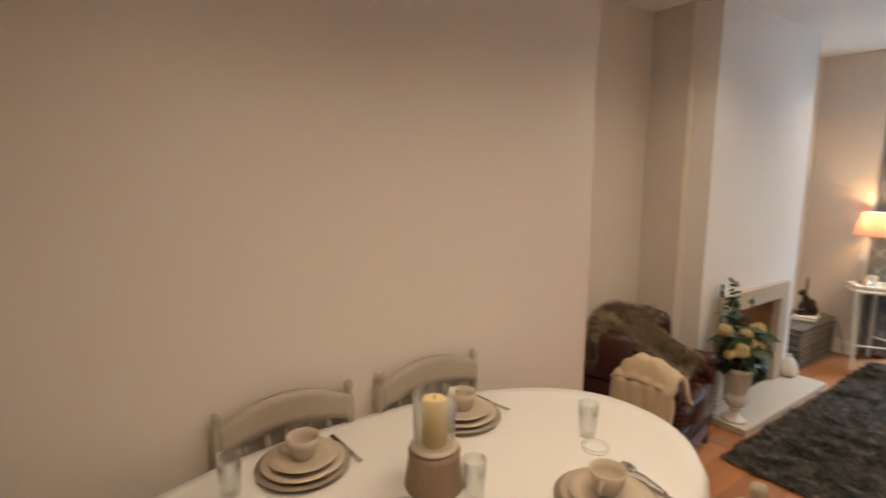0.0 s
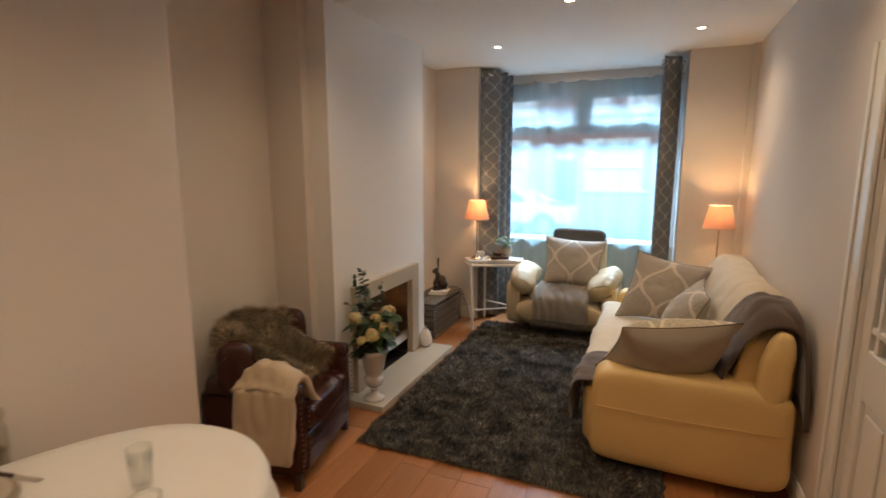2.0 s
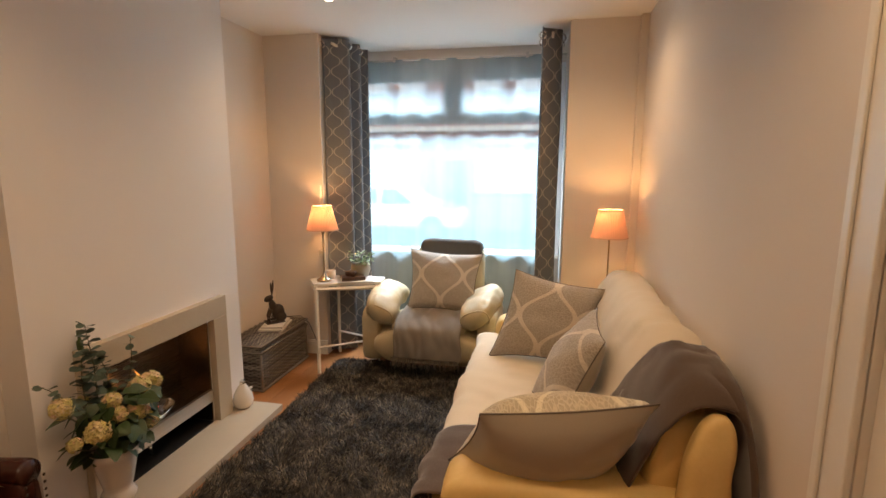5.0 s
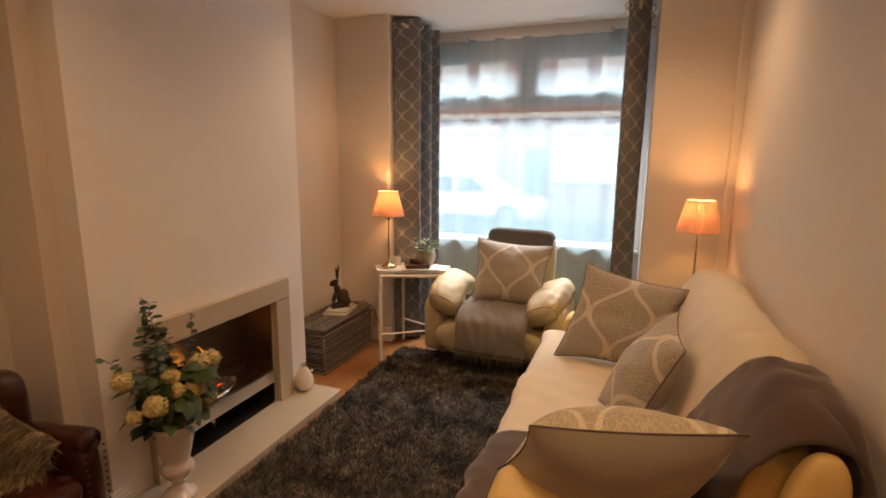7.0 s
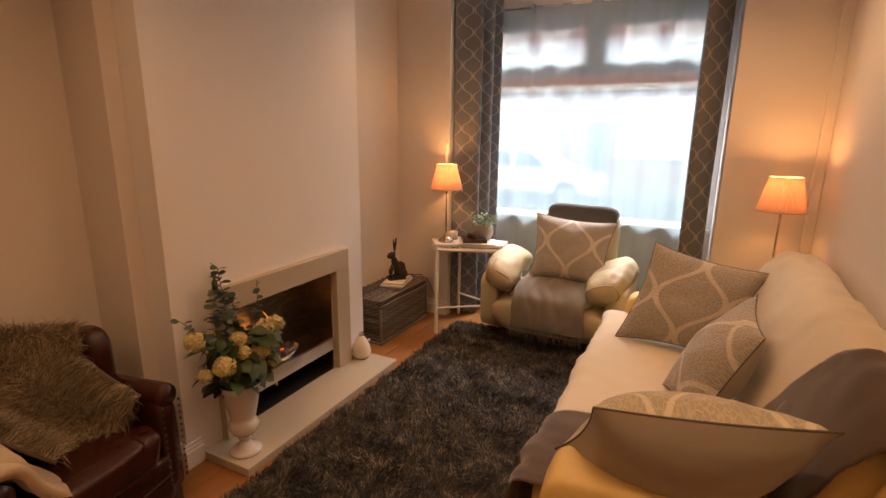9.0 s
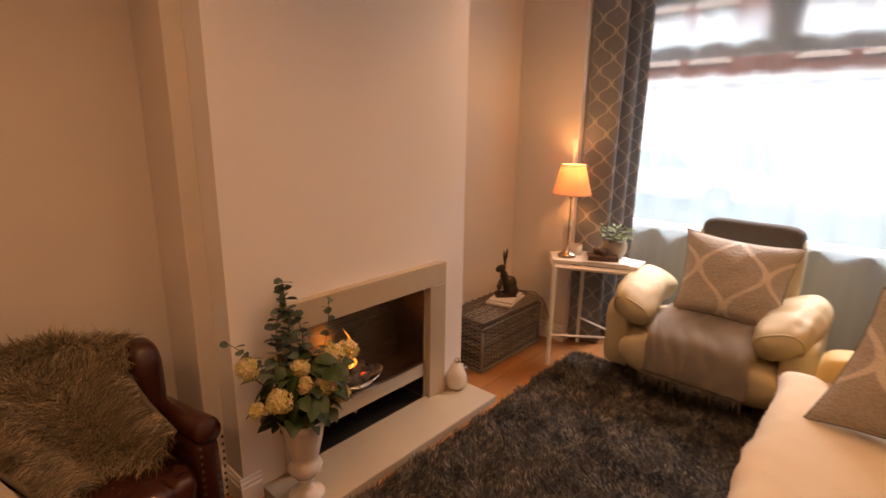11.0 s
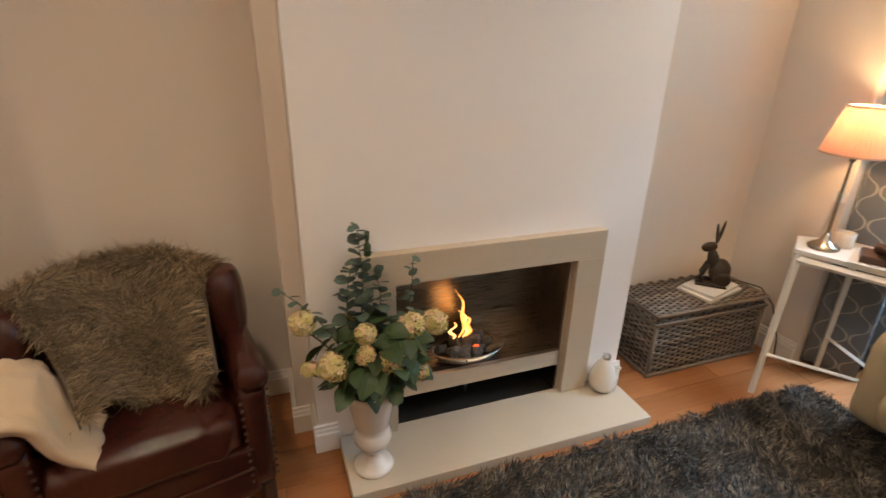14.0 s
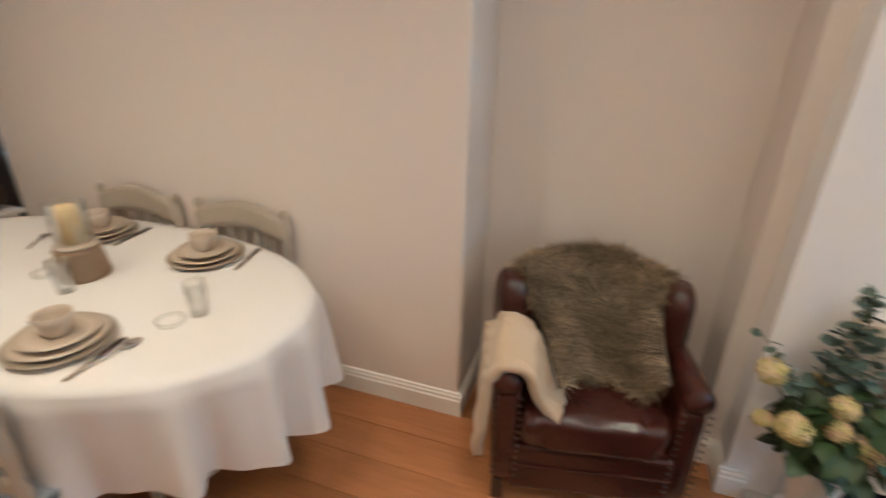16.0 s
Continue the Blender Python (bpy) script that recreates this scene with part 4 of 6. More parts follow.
def pleated_shade(owner, z0, z1, r0, r1, pleats=54):
    bm = bmesh.new()
    n = pleats * 2
    rings = []
    for k in range(5):
        f = k / 4
        z, r = z0 + (z1 - z0) * f, r0 + (r1 - r0) * f
        rings.append([bm.verts.new(((r + (0.0018 if i % 2 else -0.0018)) * math.cos(2 * math.pi * i / n), (r + (0.0018 if i % 2 else -0.0018)) * math.sin(2 * math.pi * i / n), z)) for i in range(n)])
    for a, b in zip(rings, rings[1:]):
        for i in range(n):
            bm.faces.new((a[i], a[(i + 1) % n], b[(i + 1) % n], b[i]))
    bmesh.ops.solidify(bm, geom=bm.faces[:], thickness=0.0015)
    s = part("shade", bm, M_SHADE, owner, "peach pleated fabric shade")
    for z, r in ((z0, r0), (z1, r1)):
        part("shade_binding", lathe([(r - 0.003, z - 0.004), (r + 0.0035, z - 0.004), (r + 0.0035, z + 0.004), (r - 0.003, z + 0.004), (r - 0.003, z - 0.004)], 48), M_SHADETRIM, s)
    for k in range(3):
        a = 2 * math.pi * k / 3
        part("spider", tube([(0, 0, z1 - 0.03), (r1 * math.cos(a) * 0.985, r1 * math.sin(a) * 0.985, z1 - 0.004)], 0.0018, 5), M_BRASSY, s)


tl_lamp = thing("table_lamp", 5.575, 1.785, 0.715, 0, "slim nickel table lamp with a peach pleated shade, lit", "lamp")
part("base", lathe([(0.0, 0), (0.062, 0.0), (0.064, 0.012), (0.05, 0.022), (0.03, 0.034), (0.017, 0.052), (0.011, 0.075), (0.0, 0.078)], 32), M_BRASSY, tl_lamp, smooth=True)
part("stem", lathe([(0.009, 0.07), (0.007, 0.09), (0.006, 0.40), (0.012, 0.405), (0.014, 0.42), (0.014, 0.47), (0.0, 0.472)], 18), M_BRASSY, tl_lamp, smooth=True)
part("bulb", blob(0, 0, 0.515, 0.045, 0.045, 0.085, 1, 1, 14, 10), M_LAMPBULB, tl_lamp, "glowing warm bulb", True)
pleated_shade(tl_lamp, 0.44, 0.635, 0.128, 0.078)
lamp("table_lamp_light", "POINT", pose(5.575, 1.785, 1.298), 5.5, WARM, soft=0.03)

fl_lamp = thing("floor_lamp", 5.45, -0.50, 0.0, 0, "slender floor lamp with a peach pleated shade, lit", "lamp")
part("base", lathe([(0.0, 0), (0.12, 0.0), (0.12, 0.012), (0.03, 0.03), (0.012, 0.05), (0.0, 0.052)], 32), M_BRASSY, fl_lamp, smooth=True)
part("stem", lathe([(0.008, 0.04), (0.007, 0.80), (0.011, 0.805), (0.011, 0.825), (0.006, 0.83), (0.006, 1.17), (0.013, 1.175), (0.013, 1.23), (0.0, 1.232)], 16), M_BRASSY, fl_lamp, smooth=True)
part("bulb", blob(0, 0, 1.275, 0.045, 0.045, 0.085, 1, 1, 14, 10), M_LAMPBULB, fl_lamp, "glowing warm bulb", True)
pleated_shade(fl_lamp, 1.175, 1.37, 0.128, 0.084)
lamp("floor_lamp_light", "POINT", pose(5.45, -0.50, 1.318), 6.8, WARM, soft=0.03)

# ---- corner table and what stands on it ----
ct = thing("corner_table", 5.44, 1.82, 0, 0, "small white painted corner table with slim legs", "side table")
TOP = ((0.185, 0.125), (0.0, 0.0), (0.215, -0.51), (0.40, -0.49), (0.39, -0.02))


def slab(points, z0, z1, bevel=0.003):
    bm = bmesh.new()
    lo = [bm.verts.new((x, y, z0)) for x, y in points]
    hi = [bm.verts.new((x, y, z1)) for x, y in points]
    bm.faces.new(lo), bm.faces.new(hi)
    for i in range(len(points)):
        j = (i + 1) % len(points)
        bm.faces.new((lo[i], lo[j], hi[j], hi[i]))
    bmesh.ops.bevel(bm, geom=bm.edges[:], offset=bevel, segments=2, profile=0.5, affect="EDGES")
    return bm


part("tabletop", slab(TOP, 0.690, 0.713), M_GLOSS, ct)
INSET = [(x * 0.93 + 0.012, y * 0.93 - 0.012) for x, y in TOP]
for (xa, ya), (xb, yb) in zip(INSET, INSET[1:] + INSET[:1]):
    part("apron", tube([(xa, ya, 0.665), (xb, yb, 0.665)], 0.018, 4), M_GLOSS, ct)
FEET = ((0.02, -0.012, -0.135, -0.09), (0.215, -0.48, 0.20, -0.49), (0.36, -0.06, 0.36, -0.06))
for x, y, fx, fy in FEET:
    part("leg", tube([(x, y, 0.689), (fx if fx < 0 else x, fy if fx < 0 else y, 0.0)], 0.017, 4, taper=0.8), M_GLOSS, ct)
part("stretcher", tube([(-0.09, -0.065, 0.20), (0.215, -0.48, 0.20)], 0.010, 4), M_GLOSS, ct)
part("stretcher", tube([(0.215, -0.48, 0.20), (0.36, -0.06, 0.20)], 0.010, 4), M_GLOSS, ct)
M_CERAMIC = surface("white_glaze", (0.76, 0.71, 0.64), (0.70, 0.65, 0.57), 0.2, big=6, fine=80, amount=0.4, bumps=0.02, coat=0.4)
M_STONEPOT = surface("stoneware", (0.42, 0.36, 0.29), (0.30, 0.26, 0.2), 0.6, big=9, fine=90, amount=0.8, bumps=0.15)
M_WAX = surface("candle_wax", (0.78, 0.70, 0.56), rough=0.5)
M_LEAF = surface("leaf_green", (0.040, 0.075, 0.022), (0.022, 0.045, 0.013), 0.5, big=14, fine=70, amount=0.8, random_value=0.25)
M_FERN = surface("pale_leaf", (0.16, 0.24, 0.09), (0.10, 0.17, 0.06), 0.5, big=14, fine=70, amount=0.8, random_value=0.25)
M_EUC = surface("eucalyptus_leaf", (0.085, 0.125, 0.095), (0.055, 0.085, 0.07), 0.65, big=14, fine=70, amount=0.7, random_value=0.3)
M_STEM = surface("plant_stem", (0.09, 0.085, 0.04), rough=0.7)
M_PAPER = surface("paper_white", (0.72, 0.69, 0.64), (0.62, 0.59, 0.54), 0.7, big=6, fine=90, amount=0.5)
M_COVER = surface("brown_cover", (0.09, 0.045, 0.028), (0.05, 0.026, 0.016), 0.5, big=9, fine=90, amount=0.7)
cup = thing("candle_pot", 5.69, 1.775, 0.713, 0, "small white ceramic candle pot on the corner table", "candle")
part("pot", lathe([(0.0, 0), (0.038, 0), (0.041, 0.006), (0.041, 0.07), (0.037, 0.07), (0.036, 0.055), (0.0, 0.054)], 28), M_CERAMIC, cup, smooth=True)
part("wax", lathe([(0.0, 0.0545), (0.0355, 0.056), (0.0, 0.060)], 20), M_WAX, cup)
mag = tagged(mesh_object("magazine", boxed(-0.11, 0.11, -0.15, 0.15, 0, 0.008, bevel=0.002), M_PAPER), "white magazine lying on the corner table", "magazine")
mag.matrix_world = pose(5.665, 1.54, 0.7132, 0, 0, 24)
bk = thing("leather_notebook", 5.65, 1.56, 0.7216, 30, "brown leather-bound notebook on the magazine", "book")
part("cover", boxed(-0.07, 0.07, -0.10, 0.10, 0.0, 0.032, bevel=0.006), M_COVER, bk)
part("pages", boxed(-0.066, 0.0705, -0.095, 0.1005, 0.006, 0.026), M_PAPER, bk)
gl = tagged(mesh_object("carved_ornament", blob(0, 0, 0.022, 0.13, 0.06, 0.05, 0.8, 0.8, 24, 14, wrinkle=0.025, scale=30), M_COVER, smooth=True), "dark brown carved ornament lying on the notebook", "ornament")
gl.matrix_world = pose(5.645, 1.575, 0.7538, 0, 0, 60)
pp = thing("potted_plant", 5.77, 1.53, 0.713, 0, "leafy green plant in a round stoneware pot", "plant")
pp.scale = (1.2, 1.2, 1.15)
part("pot", lathe([(0.0, 0), (0.040, 0), (0.062, 0.03), (0.072, 0.065), (0.068, 0.10), (0.060, 0.118), (0.056, 0.118), (0.060, 0.095), (0.0, 0.09)], 32), M_STONEPOT, pp, "round stoneware pot", True)


def leaf_bm(length, width, droop=0.25, fold=0.25, bm=None, m=None, disc=False):
    bm = bm or bmesh.new()
    m = m or Matrix()
    rows = []
    for i in range(6):
        f = i / 5
        w = width / 2 * (math.sqrt(max(0.0, 1 - (2 * f - 1) ** 2)) if disc else math.sin(math.pi * min(0.98, f ** 0.75 + 0.02)) ** 0.7) + 0.0004
        z = -droop * length * f * f
        rows.append([bm.verts.new(m @ Vector((f * length, s * w, z + abs(s) * w * fold))) for s in (-1, 0, 1)])
    for a, b in zip(rows, rows[1:]):
        for k in (0, 1):
            bm.faces.new((a[k], a[k + 1], b[k + 1], b[k]))
    return bm


rng = random.Random(11)
bm = bmesh.new()
for i in range(110):
    a, el = rng.uniform(0, 2 * math.pi), rng.uniform(0.2, 1.45)
    r = rng.uniform(0.02, 0.085)
    at = Vector((r * math.cos(a), r * math.sin(a), 0.105 + rng.uniform(0.0, 0.10) * math.sin(el)))
    leaf_bm(rng.uniform(0.02, 0.04), rng.uniform(0.014, 0.024), 0.3, 0.3, bm, Matrix.Translation(at) @ Euler((rng.uniform(-0.4, 0.4), -el * 0.6, a + rng.uniform(-0.6, 0.6))).to_matrix().to_4x4())
tagged(part("foliage", bm, M_FERN, pp, "crown of small bright green leaves"), kind="stuff")

# ---- wicker trunk, books and hare ----
M_WICKER = strand_material("grey_wicker", (0.075, 0.058, 0.043), (0.20, 0.16, 0.12), (0.34, 0.285, 0.22), 0.65, 9)
M_WICKERDARK = surface("wicker_core", (0.022, 0.017, 0.013), rough=0.9)
BX0, BX1, BY0, BY1 = 4.885, 5.615, 1.985, 2.325
wt = thing("wicker_trunk", (BX0 + BX1) / 2, (BY0 + BY1) / 2, 0, 0, "grey woven wicker trunk with a hinged lid", "basket")
hx, hy = (BX1 - BX0) / 2, (BY1 - BY0) / 2
body = part("body", boxed(-hx + 0.02, hx - 0.02, -hy + 0.02, hy - 0.02, 0.004, 0.30), M_WICKERDARK, wt)


def weave(bm, start, along_way, out, length, rows, pitch, up, stake=0.036, thick=0.006):
    """Rows of flat willow woven in and out of upright stakes."""
    start, along_way, out, up = Vector(start), Vector(along_way), Vector(out), Vector(up)
    n = max(2, int(length / (stake / 4)))
    for r in range(rows):
        prev = None
        for i in range(n + 1):
            d = length * i / n
            wob = 0.0055 * math.cos(math.pi * (d / stake + r))
            c = start + along_way * d + up * (pitch * (r + 0.5)) + out * wob
            ring = [bm.verts.new(c + out * a * thick + up * b * pitch * 0.46) for a, b in ((0.2, -1), (1, -0.45), (1, 0.45), (0.2, 1))]
            if prev:
                for k in range(3):
                    bm.faces.new((prev[k], prev[k + 1], ring[k + 1], ring[k]))
            prev = ring


bm = bmesh.new()
weave(bm, (-hx + 0.015, -hy + 0.016, 0.005), (1, 0, 0), (0, -1, 0), 2 * hx - 0.03, 22, 0.0134, (0, 0, 1))
weave(bm, (-hx + 0.016, hy - 0.015, 0.005), (0, -1, 0), (-1, 0, 0), 2 * hy - 0.03, 22, 0.0134, (0, 0, 1))
weave(bm, (hx - 0.016, -hy + 0.015, 0.005), (0, 1, 0), (1, 0, 0), 2 * hy - 0.03, 22, 0.0134, (0, 0, 1))
tagged(part("willow_sides", bm, M_WICKER, wt, "rows of grey woven willow", True), kind="stuff")
lid = part("lid", boxed(-hx + 0.012, hx - 0.012, -hy + 0.012, hy - 0.012, 0.308, 0.350), M_WICKERDARK, wt)
bm = bmesh.new()
weave(bm, (-hx + 0.012, -hy + 0.012, 0.353), (1, 0, 0), (0, 0, 1), 2 * hx - 0.024, 23, 0.0137, (0, 1, 0))
weave(bm, (-hx + 0.01, -hy + 0.012, 0.309), (1, 0, 0), (0, -1, 0), 2 * hx - 0.02, 3, 0.0135, (0, 0, 1))
weave(bm, (-hx + 0.012, hy - 0.01, 0.309), (0, -1, 0), (-1, 0, 0), 2 * hy - 0.02, 3, 0.0135, (0, 0, 1))
tagged(part("willow_top", bm, M_WICKER, lid, "rows of grey woven willow", True), kind="stuff")
for z in (0.012, 0.304, 0.352):
    part("braid", tube([(-hx, hy, z), (-hx, -hy, z), (hx, -hy, z), (hx, hy, z)], 0.010, 8), M_WICKER, lid if z > 0.33 else body, "braided willow edge", True)
for x, y in ((-hx + 0.008, -hy + 0.008), (hx - 0.008, -hy + 0.008), (-hx + 0.008, hy - 0.008)):
    part("corner_stake", tube([(x, y, 0.0), (x, y, 0.30)], 0.011, 8), M_WICKER, body, smooth=True)
for z, w, d, turn in ((0.3615, 0.29, 0.19, 12), (0.3785, 0.26, 0.175, 16)):
    b = thing("hardback_book", 5.35, 2.13, z, turn, "white hardback book under the bronze hare", "book", "books under the hare")
    part("cover", boxed(-w / 2, w / 2, -d / 2, d / 2, 0, 0.0155, bevel=0.002), M_PAPER, b)
    part("pages", boxed(-w / 2 + 0.004, w / 2 - 0.004, -d / 2 - 0.0006, d / 2 - 0.004, 0.003, 0.0125), M_CERAMIC, b)
bm = boxed(-0.075, 0.075, -0.045, 0.045, 0, 0.012, bevel=0.004)
blob(0.030, 0, 0.085, 0.105, 0.088, 0.135, 0.95, 0.95, 24, 16, bm=bm)
blob(0.045, 0.035, 0.050, 0.085, 0.035, 0.08, 0.9, 0.9, 18, 12, bm=bm)
blob(0.045, -0.035, 0.050, 0.085, 0.035, 0.08, 0.9, 0.9, 18, 12, bm=bm)
blob(-0.010, 0, 0.135, 0.060, 0.062, 0.13, 0.95, 0.95, 20, 14, bm=bm, m=Euler((0, radians(-14), 0)).to_matrix())
blob(-0.042, 0, 0.208, 0.078, 0.046, 0.052, 0.95, 0.95, 20, 14, bm=bm, m=Euler((0, radians(-24), 0)).to_matrix())
for s in (-1, 1):
    blob(-0.012 + (0.012 if s > 0 else -0.012), s * 0.022, 0.290, 0.016, 0.028, 0.125, 1, 1, 14, 12, bm=bm, m=Euler((radians(-12 * s), radians(10 if s > 0 else -8), 0)).to_matrix())
    tube([(-0.030, s * 0.020, 0.12), (-0.052, s * 0.020, 0.06), (-0.050, s * 0.020, 0.012)], 0.012, 8, bm)
    blob(-0.058, s * 0.020, 0.018, 0.036, 0.020, 0.014, 1, 1, 12, 8, bm=bm)
    blob(0.000, s * 0.038, 0.020, 0.085, 0.024, 0.018, 1, 1, 12, 8, bm=bm)
hare = tagged(mesh_object("hare_statue", bm, M_BRONZE, smooth=True), "dark bronze sitting hare statue with upright ears", "statue")
hare.matrix_world = pose(5.35, 2.135, 0.3942, 0, 0, -42)
tagged(mesh_object("lamp_cable", tube([(5.44, 2.21, 0.371), (5.52, 2.20, 0.372), (5.585, 2.15, 0.373), (5.63, 2.05, 0.372), (5.655, 1.98, 0.30), (5.69, 1.93, 0.12), (5.70, 1.92, 0.004)], 0.0035, 6), M_BLACK, smooth=True), "thin black lamp cable trailing over the trunk", "cable")
sw = thing("wall_switch_box", XF - 0.001, 1.865, 0.90, 0, "small white socket box on the pier", "socket")
part("box", boxed(-0.03, 0.0, -0.02, 0.02, 0, 0.05, bevel=0.004), M_GLOSS, sw)
part("conduit", boxed(-0.014, 0.0, -0.009, 0.009, 0.05, 0.62, bevel=0.003), M_GLOSS, sw)

# ---- gas fire ----
FCX, FCY = 3.96, YB + 0.10
M_COAL = surface("ceramic_coal", (0.055, 0.052, 0.05), (0.13, 0.125, 0.12), 0.85, big=16, fine=70, amount=0.9, bumps=0.5)
M_EMBER = glow("ember", (1.0, 0.10, 0.015), 1.0)
M_FLAME = glow("gas_flame", (1.0, 0.36, 0.06), 1.4)
M_FLAMECORE = glow("flame_core", (1.0, 0.50, 0.12), 2.0)
bed = thing("gas_fire_bowl", FCX - 0.01, FCY, 0.2455, 0, "round chrome gas fire bowl heaped with glowing coals", "gas fire")
part("bowl", lathe([(0.0, 0), (0.10, 0.0), (0.135, 0.012), (0.150, 0.026), (0.153, 0.030), (0.148, 0.031), (0.13, 0.018), (0.0, 0.010)], 48), M_CHROME, bed, "polished chrome bowl rim", True).scale = (1.14, 0.64, 1.9)
rng = random.Random(5)
for i in range(26):
    a, r = rng.uniform(0, 2 * math.pi), 0.130 * math.sqrt(rng.random())
    z = 0.045 + 0.06 * (1 - r / 0.13) + rng.uniform(-0.006, 0.012)
    s = rng.uniform(0.038, 0.062)
    bm = blob(0, 0, 0, s, s * 0.75, s * 0.62, 0.6, 0.6, 10, 7, wrinkle=0.012, scale=40)
    o = part("coal", bm, M_EMBER if i in (9,) else M_COAL, bed, "red glowing coal" if i in (9,) else "")
    o.matrix_local = pose(r * math.cos(a), 0.60 * r * math.sin(a), z, rng.uniform(0, 90), rng.uniform(0, 90), rng.uniform(0, 360))


def flame(x, y, z, h, w, bend, mat):
    def fn(u, v):
        a = 2 * math.pi * u
        r = w * math.sin(math.pi * min(1, 0.12 + 0.88 * v)) ** 0.8 * (1 - v) ** 0.45
        off = bend * math.sin(v * 4.2) + 0.01 * math.sin(v * 11)
        return (x + off + r * math.cos(a), y + 0.35 * r * math.sin(a), z + h * v)
    return part("flame", sheet(fn, 12, 18, 1, 1), mat, bed, "yellow gas flame", True)


flame(-0.05, 0.0, 0.11, 0.25, 0.010, 0.022, M_FLAME)
flame(-0.03, 0.01, 0.10, 0.15, 0.009, 0.020, M_FLAMECORE)
flame(-0.07, 0.01, 0.10, 0.09, 0.010, -0.010, M_FLAMECORE)
flame(-0.015, 0.0, 0.11, 0.12, 0.012, 0.015, M_FLAME)
lamp("fire_light", "POINT", pose(FCX - 0.05, FCY - 0.01, 0.45), 0.12, (1.0, 0.42, 0.12), soft=0.05)
tagged(mesh_object("gas_valve", lathe([(0.012, 0.0), (0.013, 0.05), (0.009, 0.065), (0.0, 0.07)], 18, at=(FCX - 0.02, YB + 0.10, 0.047)), M_CHROME, smooth=True), "small steel gas valve below the fire bar", "valve")
tagged(mesh_object("firebox_floor", boxed(3.59, 4.36, YB + 0.001, YB + 0.188, 0.0, 0.046), M_BLACK), "black floor plate of the fire recess", "plate")

# ---- things on the hearth ----
sp = thing("ceramic_bottle", 4.578, 1.945, 0.045, 0, "white pear-shaped ceramic bottle with a silver cap", "bottle")
part("body", lathe([(0.0, 0), (0.045, 0.0), (0.062, 0.02), (0.068, 0.05), (0.060, 0.09), (0.042, 0.13), (0.024, 0.158), (0.018, 0.165), (0.0, 0.166)], 32), M_CERAMIC, sp, smooth=True)
part("cap", lathe([(0.0, 0.164), (0.019, 0.165), (0.021, 0.175), (0.017, 0.188), (0.0, 0.192)], 24), M_CHROME, sp, "silver cap", True)
part("spout", tube([(0.052, -0.01, 0.105), (0.070, -0.014, 0.112), (0.078, -0.016, 0.104)], 0.008, 8), M_CERAMIC, sp, smooth=True)
M_PEARL = surface("pearl_glaze", (0.72, 0.66, 0.60), (0.64, 0.58, 0.52), 0.16, big=7, fine=60, amount=0.5, bumps=0.03, coat=0.6)
VX, VY = 3.445, 1.83
vase = thing("urn_vase", VX, VY, 0.045, 0, "glossy pearl urn vase standing on the hearth", "vase")
part("foot", lathe([(0.0, 0), (0.075, 0.0), (0.078, 0.010), (0.070, 0.018), (0.040, 0.032), (0.026, 0.055), (0.024, 0.070), (0.032, 0.074), (0.032, 0.082), (0.022, 0.086)], 40), M_PEARL, vase, smooth=True)
part("bowl", lathe([(0.022, 0.085), (0.052, 0.105), (0.071, 0.135), (0.073, 0.155), (0.062, 0.175), (0.056, 0.185), (0.064, 0.21), (0.078, 0.275), (0.090, 0.34), (0.101, 0.378), (0.095, 0.378), (0.070, 0.27), (0.0, 0.21)], 40), M_PEARL, vase, smooth=True)


def hydrangea_mesh(seed):
    rng = random.Random(seed)
    bm = bmesh.new()
    n = 78
    for i in range(n):
        z = 1 - 2 * (i + 0.5) / n
        if z < -0.75:
            continue
        a = i * 2.39996
        d = Vector((math.sqrt(1 - z * z) * math.cos(a), math.sqrt(1 - z * z) * math.sin(a), z))
        c = d * 0.047 * rng.uniform(0.88, 1.08)
        q = d.to_track_quat("Z", "Y").to_matrix().to_4x4() @ Matrix.Rotation(rng.uniform(0, 3), 4, "Z") @ Euler((rng.uniform(-0.3, 0.3), rng.uniform(-0.3, 0.3), 0)).to_matrix().to_4x4()
        hub = bm.verts.new(c)
        for k in range(4):
            t = k * math.pi / 2
            pts = [bm.verts.new(c + (q @ Vector((r * math.cos(t + w), r * math.sin(t + w), h)))) for r, w, h in ((0.0110, -0.62, 0.002), (0.0158, 0.0, 0.0035), (0.0110, 0.62, 0.002))]
            bm.faces.new((hub, *pts))
    me = bpy.data.meshes.new("hydrangea_head")
    bm.to_mesh(me)
    bm.free()
    me.materials.append(M_PETAL)
    return me


M_PETAL = strand_material("hydrangea_petal", (0.52, 0.46, 0.15), (0.72, 0.60, 0.30), (0.74, 0.42, 0.32), 0.6, 22)
flowers = thing("flower_arrangement", VX, VY, 0.302, 0, "cream and pink hydrangeas with eucalyptus in the urn", "flowers")
HEADS = [(3.31, 1.76, 0.55, 1.0), (3.235, 1.84, 0.685, 0.85), (3.43, 1.80, 0.63, 0.75), (3.51, 1.74, 0.555, 0.98), (3.59, 1.81, 0.625, 1.0), (3.685, 1.83, 0.61, 0.95), (3.42, 1.76, 0.575, 0.72), (3.61, 1.79, 0.45, 0.82), (3.24, 1.80, 0.53, 0.6), (3.40, 1.92, 0.62, 0.7)]
meshes = [hydrangea_mesh(s) for s in (1, 2, 3)]
